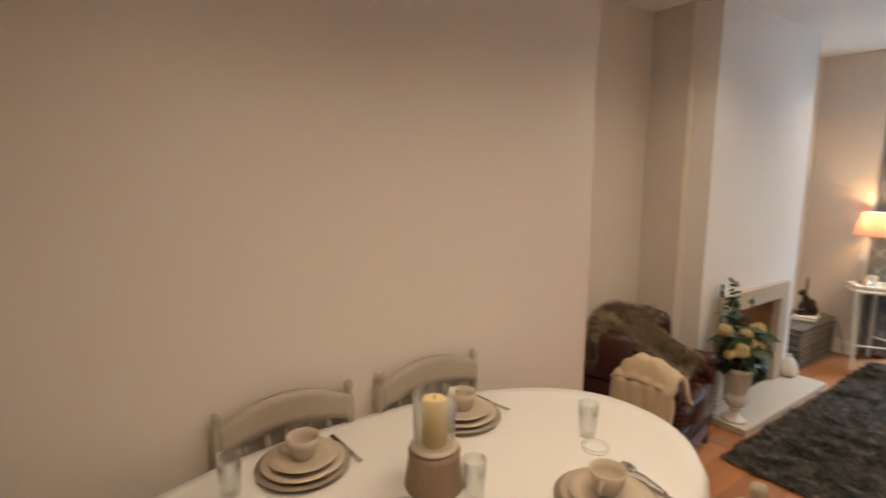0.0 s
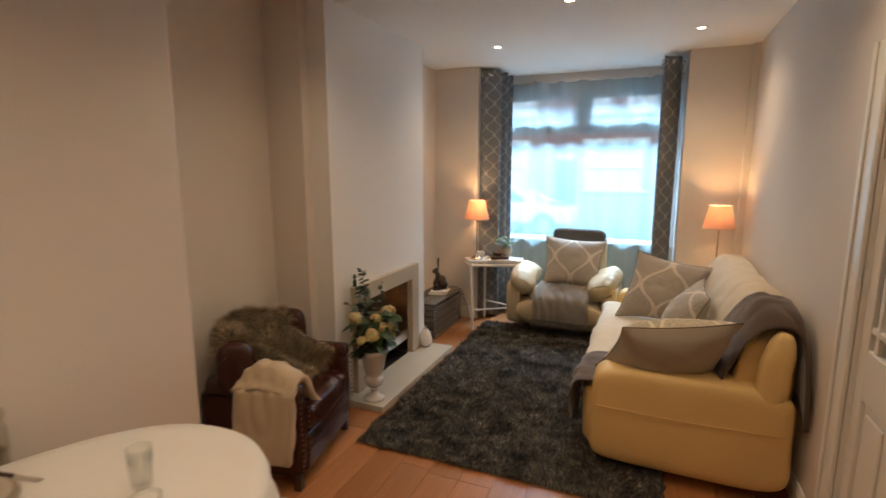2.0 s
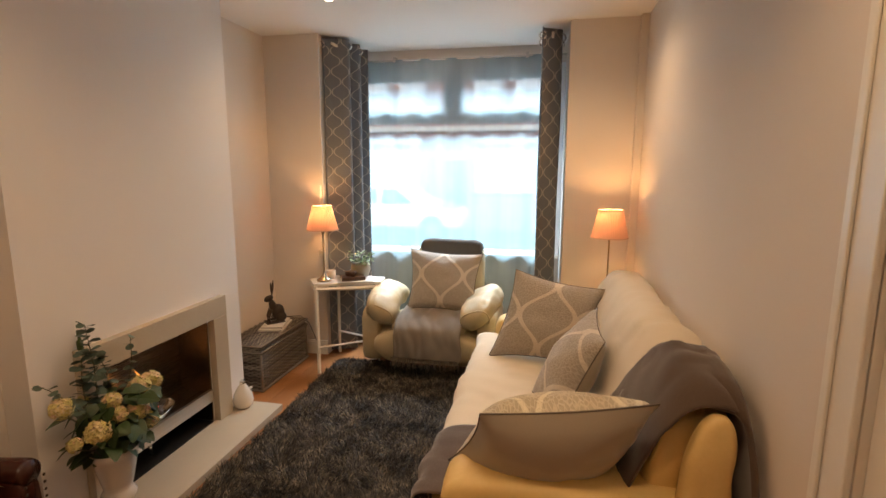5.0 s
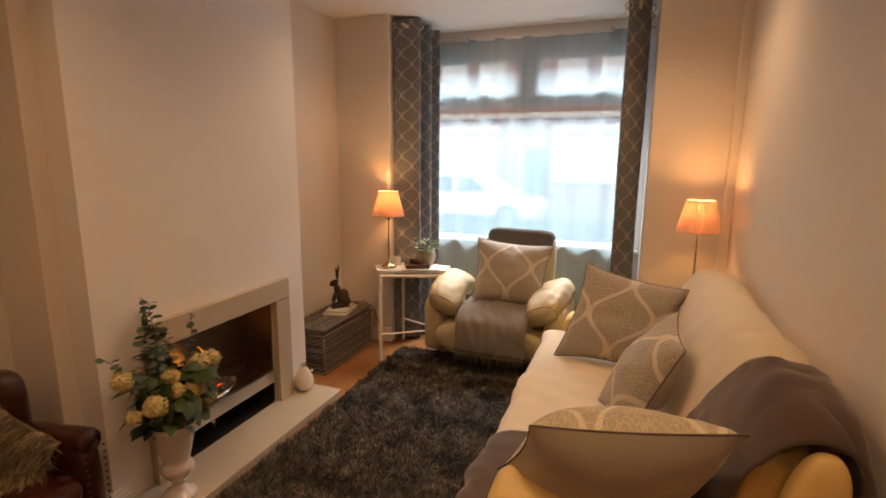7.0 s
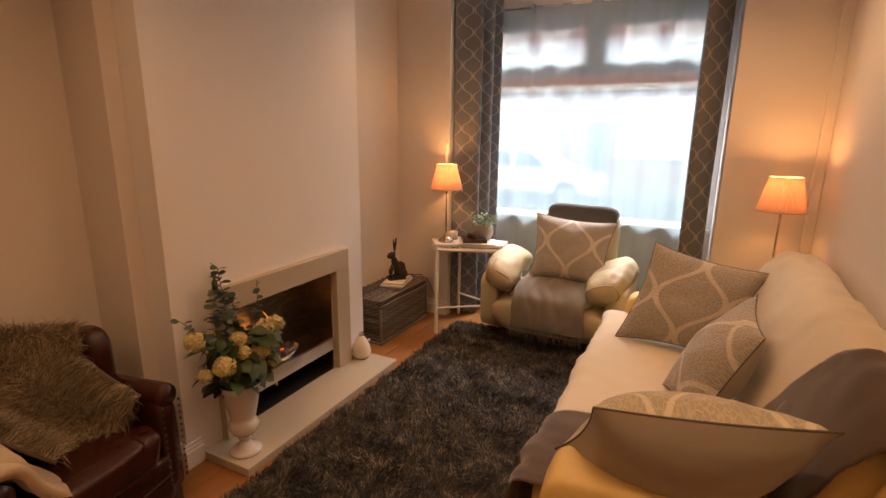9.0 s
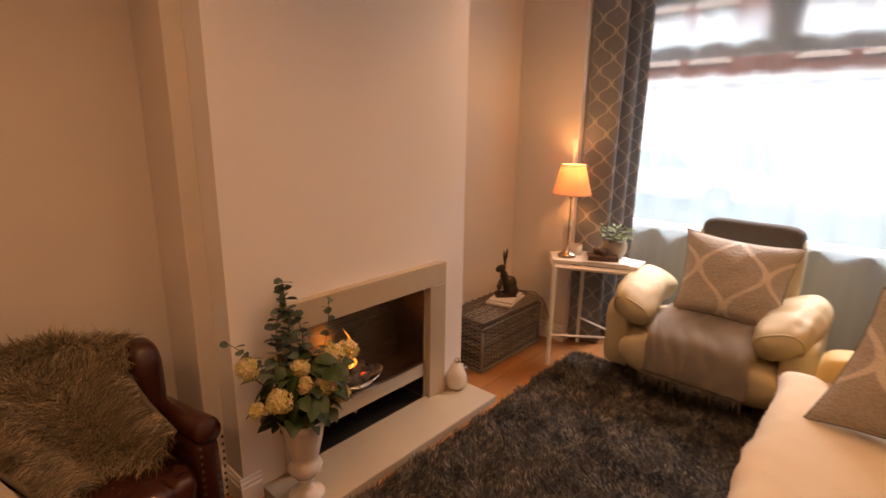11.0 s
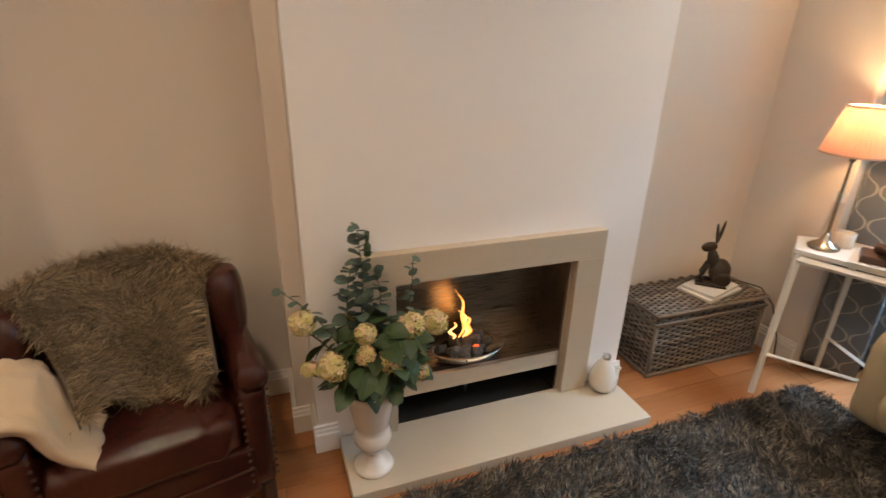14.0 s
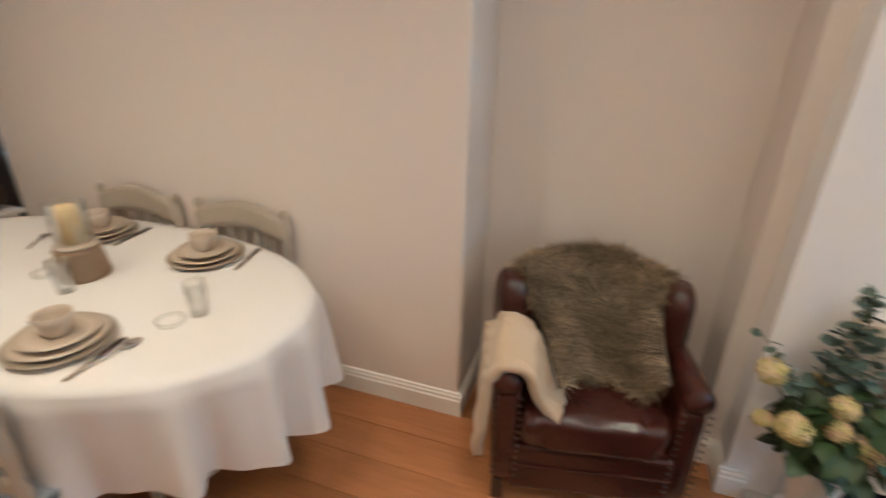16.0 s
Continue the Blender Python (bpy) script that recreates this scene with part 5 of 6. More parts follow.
for i, (x, y, z, s) in enumerate(HEADS):
    o = new("flower_head", meshes[i % 3])
    o.parent = flowers
    o.matrix_local = pose(x - VX, y - VY, z - 0.28, 20 * math.sin(i * 3), 25 * math.cos(i * 2), 40 * i) @ Matrix.Diagonal((s, s, s, 1))
    part("stalk", tube([(0.02 * math.cos(i), 0.02 * math.sin(i), 0.0), ((x - VX) * 0.5, (y - VY) * 0.5, (z - 0.28) * 0.65), (x - VX, y - VY, z - 0.30)], 0.003, 5), M_STEM, flowers)
rng = random.Random(21)
leaf_me = bpy.data.meshes.new("leaf")
bm = leaf_bm(0.095, 0.085, 0.35, 0.15)
bm.to_mesh(leaf_me)
bm.free()
leaf_me.materials.append(M_LEAF)
for i in range(125):
    a = rng.uniform(0, 2 * math.pi)
    r = rng.uniform(0.02, 0.16)
    x, y, z = r * math.cos(a) * 1.15 + 0.02, r * math.sin(a) * 0.75 - 0.01, rng.uniform(0.15, 0.37) - 0.36 * r * rng.uniform(0.2, 0.9)
    o = new("leaf", leaf_me)
    o.parent = flowers
    s = rng.uniform(0.6, 1.05)
    o.matrix_local = pose(x, y, z, rng.uniform(-30, 30), rng.uniform(-20, 45), math.degrees(a) + rng.uniform(-35, 35)) @ Matrix.Diagonal((s, s, s, 1))
round_me = bpy.data.meshes.new("eucalyptus_leaf")
bm = leaf_bm(0.050, 0.050, 0.15, 0.12, disc=True)
bm.to_mesh(round_me)
bm.free()
round_me.materials.append(M_EUC)


def eucalyptus(points, count, size, seed):
    rng = random.Random(seed)
    st = part("eucalyptus_stem", tube([along(points, i / 14) for i in range(15)], 0.003, 6, taper=0.5), M_STEM, flowers, "thin eucalyptus stem")
    for i in range(count):
        f = 0.22 + 0.78 * i / (count - 1)
        p = along(points, f)
        o = new("leaf", round_me)
        o.parent = st
        s = size * (1.15 - 0.45 * f) * rng.uniform(0.8, 1.15)
        o.matrix_local = pose(*p, rng.uniform(-35, 35), rng.uniform(-45, 10), i * 95 + rng.uniform(-25, 25)) @ Matrix.Diagonal((s, s, s, 1))


eucalyptus([(0, 0, 0.05), (-0.02, 0.03, 0.30), (0.00, 0.06, 0.50), (-0.01, 0.075, 0.69)], 56, 1.15, 1)
eucalyptus([(0, 0.01, 0.05), (-0.05, 0.05, 0.28), (-0.055, 0.07, 0.45), (-0.03, 0.08, 0.56)], 44, 1.15, 2)
eucalyptus([(0.01, 0.01, 0.05), (0.04, 0.05, 0.28), (0.06, 0.06, 0.44), (0.045, 0.08, 0.52)], 40, 1.1, 8)
eucalyptus([(0, 0, 0.05), (-0.10, 0.01, 0.30), (-0.19, 0.02, 0.44), (-0.265, 0.02, 0.52)], 22, 1.0, 3)
eucalyptus([(0, 0, 0.05), (0.10, 0.02, 0.30), (0.155, 0.02, 0.44), (0.165, 0.02, 0.575)], 20, 0.85, 4)
tagged(mesh_object("small_bottle", lathe([(0.0, 0), (0.013, 0), (0.013, 0.04), (0.006, 0.05), (0.006, 0.06), (0.009, 0.062), (0.009, 0.09), (0.0, 0.092)], 18, at=(3.485, YB - 0.022, FZ)), M_LEAF, smooth=True), "tiny dark green bottle on the fire surround", "bottle")

# ---- dining table, laid for a meal ----
M_LINEN = surface("white_linen", (0.76, 0.73, 0.69), (0.69, 0.66, 0.62), 0.85, big=4, fine=210, amount=0.45, bumps=0.12, depth=0.002)
M_CHAIRPAINT = surface("putty_paint", (0.46, 0.40, 0.31), (0.36, 0.31, 0.24), 0.5, big=6, fine=70, amount=0.7, bumps=0.08)
M_PLATE = surface("stoneware_plate", (0.56, 0.47, 0.36), (0.46, 0.38, 0.29), 0.3, big=6, fine=90, amount=0.5, bumps=0.03, coat=0.2)
M_CHARGER = surface("woven_charger", (0.36, 0.30, 0.22), (0.26, 0.21, 0.15), 0.6, big=7, fine=90, amount=0.7, bumps=0.2)
M_CANDLE = surface("ivory_candle", (0.78, 0.60, 0.30), (0.70, 0.52, 0.25), 0.5, big=8, fine=60, amount=0.5)
M_LOG = surface("turned_wood", (0.32, 0.22, 0.13), (0.20, 0.13, 0.075), 0.6, big=3, fine=30, amount=0.9, bumps=0.2, stretch=(6, 6, 1))
M_CLEAR = glass("clear_glass", (0.97, 0.98, 0.97))
M_TIECLOTH = surface("grey_check_cloth", (0.20, 0.205, 0.215), (0.14, 0.145, 0.155), 0.9, big=7, fine=150, amount=0.7, bumps=0.2)
TX, TY, TA, TB = 0.74, 1.455, 1.03, 0.565


def rim(a, k=1.0):
    c, s = math.cos(a), math.sin(a)
    return (TA * k * power(c, 0.9), TB * k * power(s, 0.9))


table = thing("dining_table", TX, TY, 0, 0, "oval pedestal dining table under a white cloth", "table")
bm = bmesh.new()
vs = [bm.verts.new((*rim(2 * math.pi * i / 72, 0.985), 0.72)) for i in range(72)]
f = bm.faces.new(vs)
r = bmesh.ops.extrude_face_region(bm, geom=[f])
bmesh.ops.translate(bm, vec=(0, 0, 0.024), verts=[v for v in r["geom"] if isinstance(v, bmesh.types.BMVert)])
part("tabletop", bm, M_CHAIRPAINT, table)
for s in (-1, 1):
    part("pedestal", lathe([(0.20, 0.0), (0.16, 0.05), (0.05, 0.12), (0.06, 0.40), (0.045, 0.60), (0.09, 0.719)], 20, at=(s * 0.42, 0, 0)), M_CHAIRPAINT, table, smooth=True)


def cloth(u, v):
    a = 2 * math.pi * u
    if v < 0.4:
        k = v / 0.4
        x, y = rim(a, max(k, 1e-3))
        return (TX + x, TY + y, 0.7500 + 0.001 * noise.noise(Vector((x * 6, y * 6, 0))))
    f = (v - 0.4) / 0.6
    x, y = rim(a)
    fold = (0.038 * math.sin(a * 15 + 1.2 * math.sin(a * 2)) + 0.017 * math.sin(a * 29 + 1)) * f ** 0.9
    out = 1 + (0.012 * min(1, f * 8) + fold) / 0.75
    drop = 0.40 + 0.03 * math.sin(a * 4 + 1)
    edge = 0.012 * (1 - math.exp(-f * 12))
    yy = TY + y * out * (1.0 + edge)
    return (TX + x * out * (1 + edge * 0.6), min(yy, YD - 0.012), 0.7500 - drop * f + 0.006 * math.exp(-f * 20) - 0.006)


tagged(mesh_object("tablecloth", sheet(cloth, 216, 40, 4.2, 1.4), M_LINEN, smooth=True), "white linen tablecloth falling in soft folds", "tablecloth")


def dining_chair():
    ch = thing("dining_chair", 0, 0, 0, 0, "putty-painted wooden dining chair with a carved back", "chair", "chairs round the dining table")
    part("seat", blob(0, 0.20, 0.455, 0.44, 0.42, 0.045, 0.35, 0.35, 28, 12), M_TIECLOTH, ch, "grey cushioned seat", True)
    part("seat_frame", boxed(-0.21, 0.21, 0.01, 0.40, 0.395, 0.434, bevel=0.006), M_CHAIRPAINT, ch)
    for s in (-1, 1):
        part("back_post", lathe([(0.018, 0.0), (0.020, 0.40), (0.022, 0.44), (0.016, 0.50), (0.020, 0.55), (0.015, 0.62), (0.021, 0.70), (0.016, 0.76), (0.021, 0.82), (0.020, 0.88), (0.012, 0.90), (0.020, 0.925), (0.016, 0.945), (0.0, 0.955)], 16, at=(s * 0.235, 0, 0)), M_CHAIRPAINT, ch, "turned post with a finial", True)
        part("front_leg", lathe([(0.014, 0.0), (0.020, 0.10), (0.024, 0.36), (0.024, 0.394)], 14, at=(s * 0.19, 0.37, 0)), M_CHAIRPAINT, ch, smooth=True)

    def top_rail(u, v):
        x = -0.235 + 0.47 * u
        crest = 0.055 * (1 - (2 * u - 1) ** 2) ** 1.0
        return (x, 0.004 - 0.012 * math.cos(math.pi * (u - 0.5)), 0.80 + 0.035 * (1 - (2 * u - 1) ** 2) + (0.095 + crest * 0.6) * v)
    part("top_rail", sheet(top_rail, 24, 4, 1, 1, thick=0.022), M_CHAIRPAINT, ch, "arched top rail", True)
    part("lower_rail", boxed(-0.222, 0.222, -0.009, 0.011, 0.545, 0.585, bevel=0.004), M_CHAIRPAINT, ch)
    for x in (-0.15, -0.075, 0.075, 0.15):
        part("spindle", lathe([(0.008, 0.58), (0.011, 0.64), (0.007, 0.70), (0.011, 0.76), (0.008, 0.84)], 10, at=(x, 0, 0)), M_CHAIRPAINT, ch, smooth=True)
    part("splat", blob(0, 0, 0.71, 0.075, 0.014, 0.10, 1.6, 1.0, 20, 12), M_CHAIRPAINT, ch, "carved diamond splat")
    part("splat_stem", boxed(-0.012, 0.012, -0.006, 0.006, 0.58, 0.85), M_CHAIRPAINT, ch)
    return ch


ch = dining_chair()
ch.scale = (1, 1, 0.962)
ch.matrix_basis = pose(0.515, 2.022, 0, 0, 0, 180) @ Matrix.Diagonal((1, 1, 0.962, 1))
copy_thing(ch, pose(1.12, 2.022, 0, 0, 0, 180))
near_chair = copy_thing(ch, pose(1.12, 0.82, 0, 0, 0, 4))
tagged(near_chair, "putty-painted dining chair tucked under the table")


def tie_cloth(u, v):
    x = -0.22 + 0.30 * u
    return (1.16 + x, 0.82 - 0.034 - 0.012 * math.sin(u * 11 + v * 3) + 0.014 * v, 0.20 + 0.72 * v - 0.05 * u * (1 - v))


tagged(mesh_object("chair_cover_cloth", sheet(tie_cloth, 24, 20, 0.3, 0.72, thick=0.008), M_TIECLOTH, smooth=True), "grey cloth hung over the dining chair back", "cloth")


def place_setting(x, y, cup_turn):
    g = "place settings"
    for z, r, nm, mat, lab in ((0.7525, 0.150, "charger_plate", M_CHARGER, "wide brown charger plate under the dinner plates"), (0.7665, 0.132, "dinner_plate", M_PLATE, "beige stoneware dinner plate on a charger"), (0.7825, 0.108, "side_plate", M_PLATE, "beige stoneware side plate stacked on top")):
        o = mesh_object(nm, lathe([(0.0, 0), (r * 0.6, 0.0), (r * 0.72, 0.005), (r, 0.015), (r, 0.0175), (r * 0.7, 0.009), (0.0, 0.006)], 44), mat, smooth=True)
        o.location = (x, y, z)
        tagged(o, lab, "plate", g)
    c = thing("stoneware_cup", x, y, 0.7895, cup_turn, "beige stoneware cup standing on the stacked plates", "cup", g)
    part("body", lathe([(0.0, 0), (0.028, 0.0), (0.032, 0.004), (0.043, 0.022), (0.050, 0.050), (0.053, 0.072), (0.050, 0.072), (0.046, 0.048), (0.038, 0.02), (0.0, 0.010)], 36), M_PLATE, c, smooth=True)
    part("handle", tube([(0.046 + 0.026 * math.sin(math.pi * i / 10), 0, 0.058 - 0.038 * i / 10) for i in range(11)], 0.0048, 8), M_PLATE, c, smooth=True)


def tumbler(x, y, h=0.125, r=0.036, z=0.7515):
    t = mesh_object("glass_tumbler", lathe([(0.0, 0), (r * 0.82, 0.0), (r, h), (r - 0.002, h), (r * 0.80, 0.012), (0.0, 0.010)], 32), M_CLEAR, smooth=True)
    t.location = (x, y, z)
    return tagged(t, "clear straight glass tumbler on the white cloth", "glass", "drinking glasses")


def napkin_ring(x, y):
    o = mesh_object("napkin_ring", lathe([(0.040, 0), (0.046, 0.0), (0.047, 0.006), (0.046, 0.012), (0.040, 0.012), (0.039, 0.006), (0.040, 0.0)], 40), M_CLEAR, smooth=True)
    o.location = (x, y, 0.7515)
    return tagged(o, "clear glass coaster ring on the cloth", "coaster")


def spoon(x, y, turn):
    o = thing("table_spoon", x, y, 0.7530, turn, "polished steel table spoon on the cloth", "spoon", "cutlery")
    part("bowl", blob(0, 0, 0.006, 0.062, 0.042, 0.012, 1, 1, 20, 10), M_CHROME, o, smooth=True)
    part("handle", tube([(-0.03, 0, 0.006), (-0.07, 0, 0.009), (-0.15, 0, 0.004)], 0.004, 6), M_CHROME, o, smooth=True)


def knife(x, y, turn):
    o = thing("table_knife", x, y, 0.7530, turn, "steel table knife on the cloth", "knife", "cutlery")
    part("blade", boxed(0.0, 0.11, -0.009, 0.009, 0, 0.002, bevel=0.0008), M_CHROME, o)
    part("handle", boxed(-0.10, 0.0, -0.007, 0.007, 0, 0.007, bevel=0.002), M_DARKWOOD, o, "dark handle")


for x, y, tn in ((0.50, 1.815, 165), (1.12, 1.79, 80), (1.16, 1.145, 200), (0.10, 1.10, 10)):
    place_setting(x, y, tn)
for x, y in ((0.275, 1.805), (1.42, 1.43), (0.86, 1.38)):
    tumbler(x, y)
napkin_ring(1.37, 1.355), napkin_ring(0.66, 1.45)
spoon(1.362, 1.217, 82), knife(1.325, 1.13, -84), knife(1.29, 1.84, -78), knife(0.655, 1.845, -85), spoon(0.30, 1.70, 120)
hur = thing("hurricane_candle", 0.80, 1.50, 0.751, 0, "ivory pillar candle in a glass hurricane on turned wood", "candle holder")
part("stand", lathe([(0.0, 0), (0.088, 0.0), (0.092, 0.01), (0.078, 0.105), (0.080, 0.118), (0.062, 0.125), (0.0, 0.125)], 40), M_LOG, hur, "turned wooden stand", True)
part("collar", lathe([(0.045, 0.125), (0.072, 0.126), (0.074, 0.136), (0.050, 0.140), (0.0, 0.140)], 36), M_PLATE, hur, smooth=True)
part("candle", lathe([(0.0, 0.14), (0.038, 0.14), (0.038, 0.275), (0.033, 0.282), (0.0, 0.278)], 32), M_CANDLE, hur, "ivory pillar candle", True)
part("wick", tube([(0, 0, 0.278), (0.002, 0, 0.292)], 0.0014, 5), M_BLACK, hur)
part("chimney", lathe([(0.062, 0.140), (0.066, 0.30), (0.0645, 0.30), (0.0605, 0.141), (0.062, 0.140)], 40), M_CLEAR, hur, "clear glass chimney", True)
# Cabinet and jug are added for an unidentified dark shape above a white edge.
cab = thing("low_cabinet", -0.62, 1.86, 0, 0, "low white painted cabinet added under the brown jug", "cabinet")
part("carcass", boxed(-0.20, 0.20, -0.17, 0.17, 0.0, 0.655, bevel=0.004), M_GLOSS, cab)
part("top", boxed(-0.22, 0.22, -0.19, 0.19, 0.656, 0.68, bevel=0.004), M_GLOSS, cab)
part("door", boxed(-0.19, 0.19, -0.188, -0.171, 0.06, 0.64, bevel=0.004), M_GLOSS, cab)
jug = tagged(mesh_object("brown_jug", lathe([(0.0, 0), (0.07, 0), (0.115, 0.04), (0.12, 0.11), (0.09, 0.18), (0.07, 0.22), (0.085, 0.25), (0.075, 0.25), (0.0, 0.16)], 32), M_COVER, smooth=True), "dark brown jug added for an unidentified dark shape", "jug")
jug.location = (-0.55, 1.92, 0.6805)
# Curtain added for a dark strip beside that pale patch.
tagged(mesh_object("rear_curtain", sheet(lambda u, v: (XEND + 0.06 + 0.02 * math.sin(u * 30), 2.30 + 0.34 * u, 0.03 + 1.55 * v), 40, 8, 0.6, 1.55, thick=0.004), M_HEADREST, smooth=True), "dark curtain beside the rear window", "curtain")

# ---- the street outside ----
M_ASPHALT = surface("asphalt", (0.055, 0.055, 0.058), (0.075, 0.073, 0.07), 0.9, big=0.6, fine=30, amount=0.8, bumps=0.3)
M_PAVING = surface("paving", (0.24, 0.23, 0.21), (0.18, 0.17, 0.16), 0.85, big=0.8, fine=20, amount=0.8, bumps=0.2)
M_BRICK = surface("red_brick", (0.33, 0.115, 0.065), (0.22, 0.08, 0.05), 0.85, big=1.2, fine=18, amount=0.9, bumps=0.3, random_value=0.08)
M_RENDERW = surface("painted_render", (0.68, 0.66, 0.62), (0.6, 0.58, 0.54), 0.8, big=1.2, fine=30, amount=0.6)
M_SLATE = surface("roof_slate", (0.085, 0.085, 0.095), (0.06, 0.06, 0.07), 0.7, big=1.5, fine=20, amount=0.8, bumps=0.3)
M_CARWHITE = surface("white_car_paint", (0.78, 0.79, 0.80), (0.74, 0.75, 0.76), 0.25, big=2, fine=40, amount=0.2, bumps=0.0, coat=1.0)
M_TYRE = surface("tyre_rubber", (0.02, 0.02, 0.02), rough=0.85)
M_CARGLASS = surface("car_glass", (0.02, 0.024, 0.028), rough=0.08)
M_FRONTDOOR = surface("dark_door_paint", (0.03, 0.045, 0.06), rough=0.35)
M_NET = surface("window_net", (0.62, 0.63, 0.64), (0.5, 0.51, 0.52), 0.8, big=3, fine=30, amount=0.6)
structure("ground", boxed(6.73, 400, -300, 300, -0.45, -0.20), M_ASPHALT, "dark asphalt street running past the house", "road")
structure("pavement_near", boxed(6.75, 9.2, -40, 40, -0.20, -0.05, bevel=0.02), M_PAVING, "pale paved footway beside the house", "pavement")
structure("pavement_far", boxed(16.8, 19.99, -40, 40, -0.20, -0.05, bevel=0.02), M_PAVING, "pale paved footway across the street", "pavement")


def terraced_house(y0, width=4.25):
    h = thing("terraced_house", 20.0, y0, -0.05, 0, "red brick terraced house with white windows across the street", "house", "houses across the street")
    bm = bmesh.new()
    cuts = [(0.55, 1.60, 3.75, 5.25), (2.0, 3.05, 3.75, 5.25), (0.85, 3.0, 0.95, 2.6), (3.28, 4.08, 0.0, 2.45)]
    ys = sorted({0.0, width, *[c for k in cuts for c in k[:2]]})
    zs = sorted({0.0, 6.1, *[c for k in cuts for c in k[2:]]})
    for a, b in zip(ys, ys[1:]):
        for c, d in zip(zs, zs[1:]):
            if not any(k[0] <= a and b <= k[1] and k[2] <= c and d <= k[3] for k in cuts):
                box(bm, 0, 0.3, a, b, c, d)
    bmesh.ops.remove_doubles(bm, verts=bm.verts, dist=1e-4)
    part("wall", bm, M_BRICK, h, "red brick front wall")
    part("string_course", boxed(-0.06, -0.001, 0, width, 3.05, 3.25, bevel=0.01), M_RENDERW, h, "pale painted band")
    for y0_, y1_, z0, z1 in cuts[:3]:
        w = part("window", boxed(0.16, 0.20, y0_, y1_, z0, z1), M_NET, h, "net-curtained window")
        for a, b, c, d in ((y0_, y1_, z0, z0 + 0.09), (y0_, y1_, z1 - 0.09, z1), (y0_, y0_ + 0.09, z0, z1), (y1_ - 0.09, y1_, z0, z1), (y0_, y1_, (z0 + z1) / 2 - 0.04, (z0 + z1) / 2 + 0.04)):
            part("frame", boxed(0.09, 0.155, a, b, c, d), M_UPVC, w)
        part("sill", boxed(-0.08, 0.10, y0_ - 0.08, y1_ + 0.08, z0 - 0.12, z0 - 0.002, bevel=0.01), M_RENDERW, w)
        part("lintel", boxed(-0.012, 0.05, y0_ - 0.1, y1_ + 0.1, z1 + 0.002, z1 + 0.2), M_RENDERW, w)
    d = part("door", boxed(0.14, 0.19, 3.28, 4.08, 0.0, 2.0, bevel=0.01), M_FRONTDOOR, h, "dark painted front door")
    part("fanlight", boxed(0.14, 0.17, 3.28, 4.08, 2.06, 2.45), M_NET, d)
    bm = bmesh.new()
    v = [bm.verts.new(p) for p in ((-0.3, 0, 6.0), (-0.3, width, 6.0), (4.2, width, 8.6), (4.2, 0, 8.6))]
    bmesh.ops.solidify(bm, geom=[bm.faces.new(v)], thickness=0.15)
    roof = part("roof", bm, M_SLATE, h, "grey slate roof")
    part("chimney", boxed(3.6, 4.3, -0.35, 0.35, 8.0, 9.9), M_BRICK, roof)
    part("gutter", tube([(-0.32, 0, 5.98), (-0.32, width, 5.98)], 0.06, 8), M_TYRE, roof)
    part("rear_wall", boxed(4.0, 4.3, 0, width, 0, 8.5), M_BRICK, h)
    return h


first = terraced_house(-0.50)
for k in range(-5, 7):
    if k:
        copy_thing(first, pose(20.0, -0.50 + 4.25 * k, -0.05))

car = thing("parked_car", 15.0, 4.05, -0.20, 0, "white hatchback car parked across the street", "car")
bm = bmesh.new()
PROFILE = [(-2.0, 0.35), (-2.02, 0.62), (-1.85, 0.80), (-1.0, 0.95), (-0.35, 1.40), (0.2, 1.48), (1.25, 1.42), (1.85, 1.05), (1.98, 0.95), (2.0, 0.35)]
left = [bm.verts.new((-0.82 + (0.12 if z > 1.0 else 0), y, z)) for y, z in PROFILE]
right = [bm.verts.new((0.82 - (0.12 if z > 1.0 else 0), y, z)) for y, z in PROFILE]
bm.faces.new(left), bm.faces.new(right)
for i in range(len(PROFILE)):
    j = (i + 1) % len(PROFILE)
    bm.faces.new((left[i], left[j], right[j], right[i]))
bmesh.ops.bevel(bm, geom=bm.edges[:], offset=0.05, segments=2, profile=0.5, affect="EDGES")
part("body", bm, M_CARWHITE, car, smooth=False)
for y0, y1 in ((-0.75, 0.1), (0.2, 1.25)):
    bm = bmesh.new()
    v = [bm.verts.new((-0.835 + d, y, z)) for y, z, d in ((y0, 0.98, 0.0), (y1, 0.98, 0.0), (y1 - 0.05, 1.34, 0.115), (y0 + (0.5 if y0 < 0 else 0.05), 1.34, 0.115))]
    bmesh.ops.solidify(bm, geom=[bm.faces.new(v)], thickness=0.02)
    part("side_window", bm, M_CARGLASS, car, "dark glass")
for y in (-1.25, 1.25):
    for s in (-1, 1):
        bm = lathe([(0.0, -0.10), (0.20, -0.11), (0.30, -0.10), (0.33, -0.06), (0.33, 0.06), (0.30, 0.10), (0.0, 0.10)], 28)
        bmesh.ops.transform(bm, matrix=pose(s * 0.76, y, 0.33, 0, 90, 0), verts=bm.verts)
        wheel = part("wheel", bm, M_TYRE, car, "black tyre", True)
        bm = lathe([(0.0, -0.02), (0.19, -0.025), (0.20, 0.0), (0.0, 0.01)], 24)
        bmesh.ops.transform(bm, matrix=pose(s * 0.875, y, 0.33, 0, 90, 0), verts=bm.verts)
        part("rim", bm, M_STEEL, wheel, "silver rim")
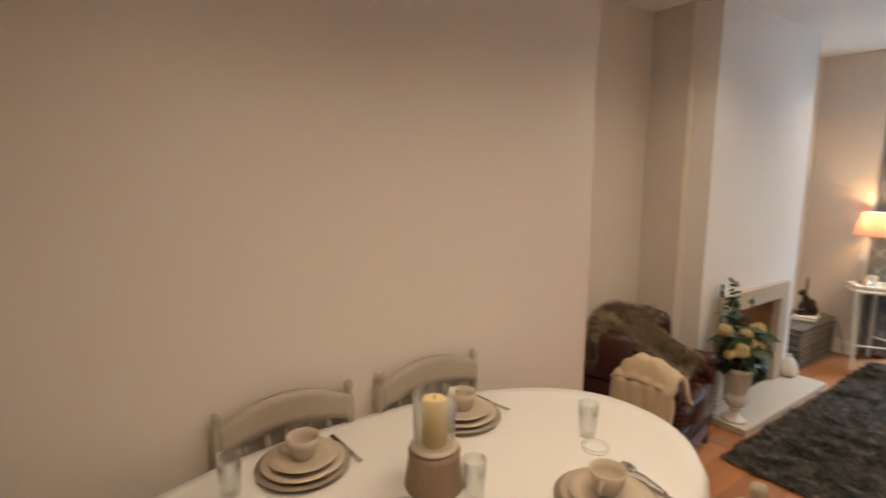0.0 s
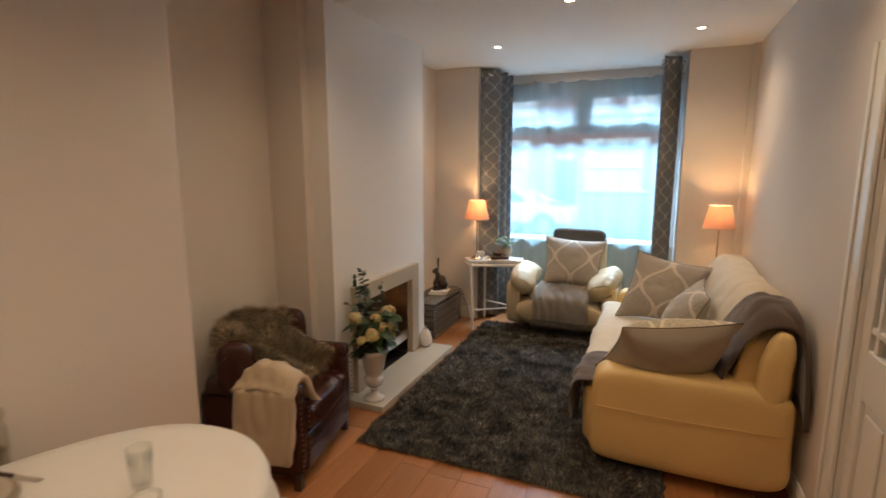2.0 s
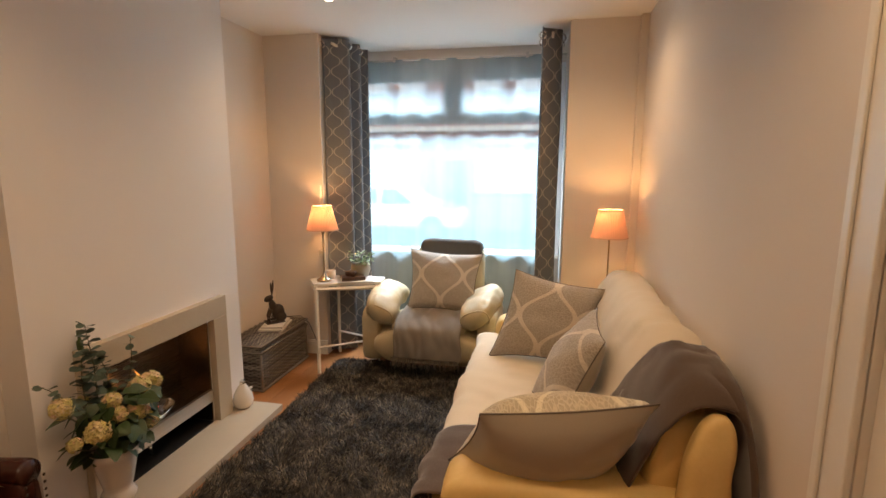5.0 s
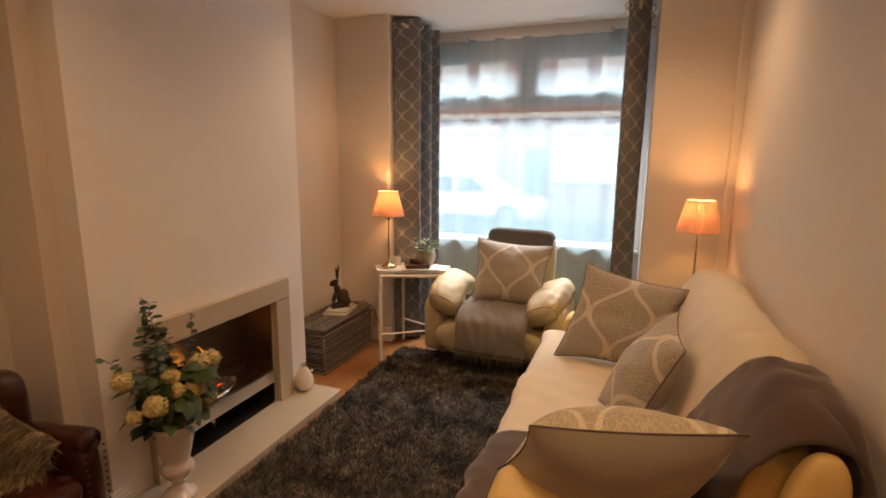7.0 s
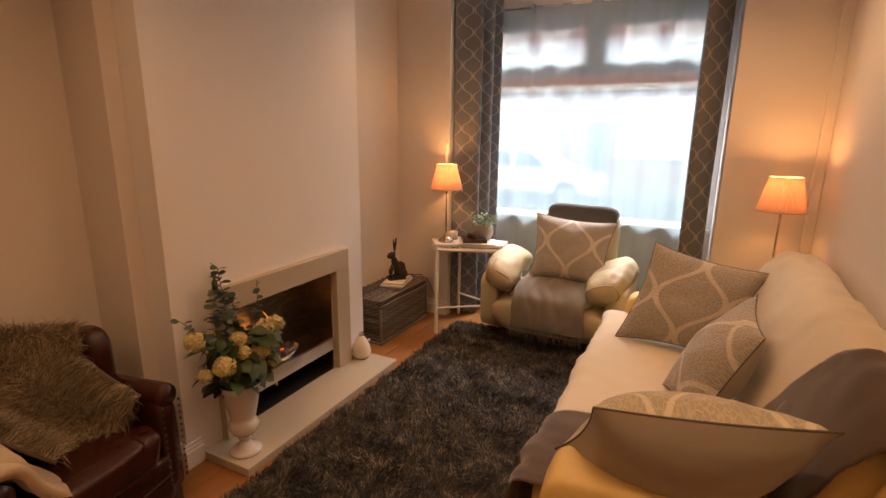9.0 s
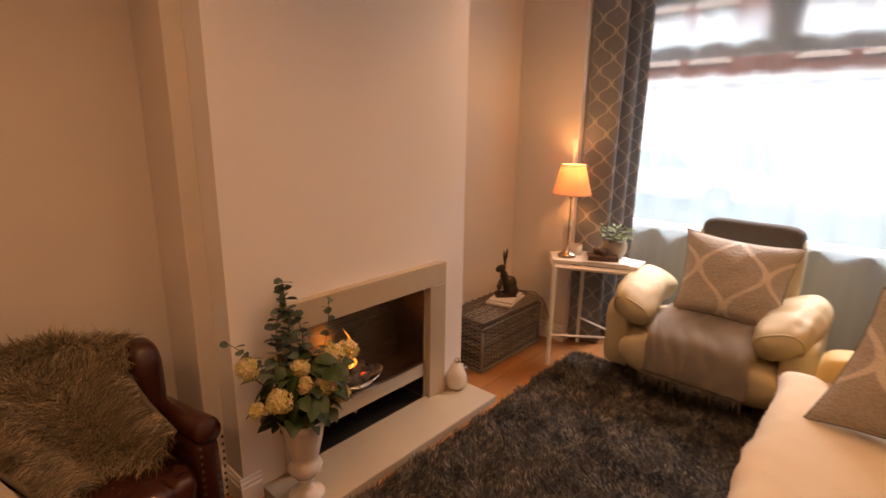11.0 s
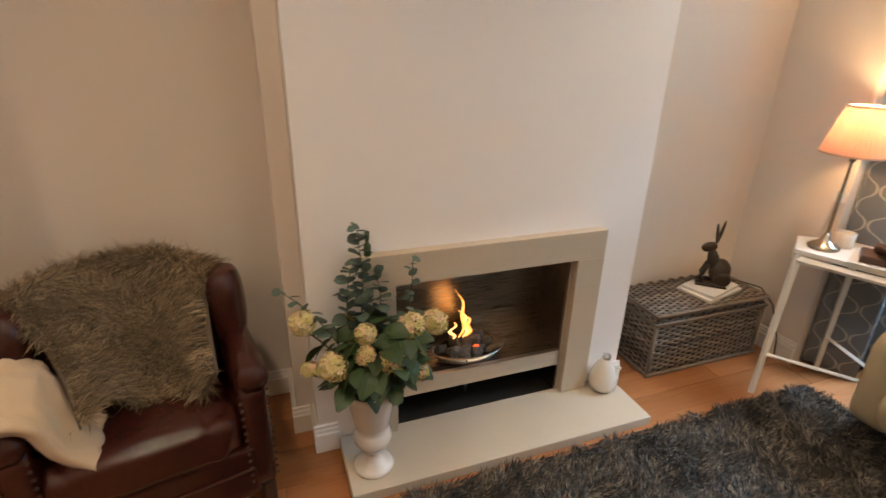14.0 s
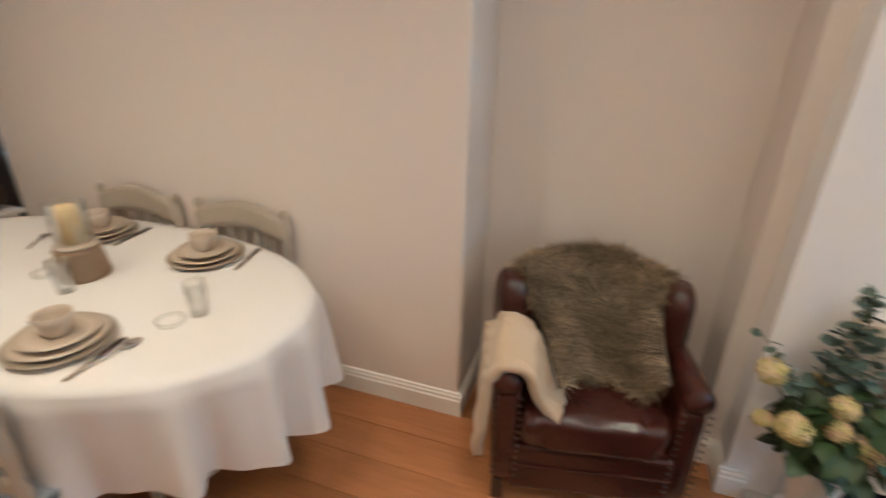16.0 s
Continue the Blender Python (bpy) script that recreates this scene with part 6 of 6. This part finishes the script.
for s in (-1, 1):
    part("headlight", blob(s * 0.6, -1.97, 0.70, 0.28, 0.08, 0.14, 0.7, 0.7, 14, 8), M_CLEAR, car, "clear headlight", True)

# ---- rug ----
M_RUG = strand_material("charcoal_pile", (0.013, 0.013, 0.014), (0.058, 0.054, 0.050), (0.46, 0.385, 0.285), 0.72, 15.0)
M_RUGBASE = surface("rug_backing", (0.03, 0.03, 0.032), rough=0.95)
RX0, RX1, RY0, RY1 = 2.95, 5.60, -0.10, 1.675
rug = thing("rug", (RX0 + RX1) / 2, (RY0 + RY1) / 2, 0, 0, "charcoal and brown shaggy pile rug on the wooden floor", "rug")
part("backing", boxed(-(RX1 - RX0) / 2 + 0.02, (RX1 - RX0) / 2 - 0.02, -(RY1 - RY0) / 2 + 0.02, (RY1 - RY0) / 2 - 0.02, 0.001, 0.014, bevel=0.004), M_RUGBASE, rug)


def rug_root(rng):
    x, y = rng.uniform(-(RX1 - RX0) / 2, (RX1 - RX0) / 2), rng.uniform(-(RY1 - RY0) / 2, (RY1 - RY0) / 2)
    a = 6.3 * noise.noise(Vector((x * 5, y * 5, 0)))
    return np.array((x, y, 0.010)), np.array((0.0, 0.0, 1.0)), np.array((math.cos(a), math.sin(a), 0)) * 0.9


tufts("pile", 140000, rug_root, 0.037, 0.0026, (0, 0, -0.35), M_RUG, 9, rug, "long charcoal pile flecked with brown", spread=0.38)

# ---- floor planks ----
PW, PL = 0.185, 1.28
planks = {}
rng = random.Random(2)
y = -0.72
while y < 2.85:
    x = XEND - rng.uniform(0, PL)
    y1 = min(y + PW, 2.86)
    while x < XW - 0.03:
        a, b = max(x, XEND), min(x + PL, XW - 0.03)
        if b - a > 0.05:
            key = (round(b - a, 3), round(y1 - y, 3))
            if key not in planks:
                bm = boxed(0, b - a - 0.0022, 0, y1 - y - 0.0022, -0.0115, 0.0, bevel=0.0009, seg=1)
                me = bpy.data.meshes.new("plank")
                bm.to_mesh(me)
                bm.free()
                me.materials.append(M_WOOD)
                planks[key] = me
            o = new("plank", planks[key])
            o.parent = floor
            o.location = (a, y, -0.0003)
        x += PL
    y += PW
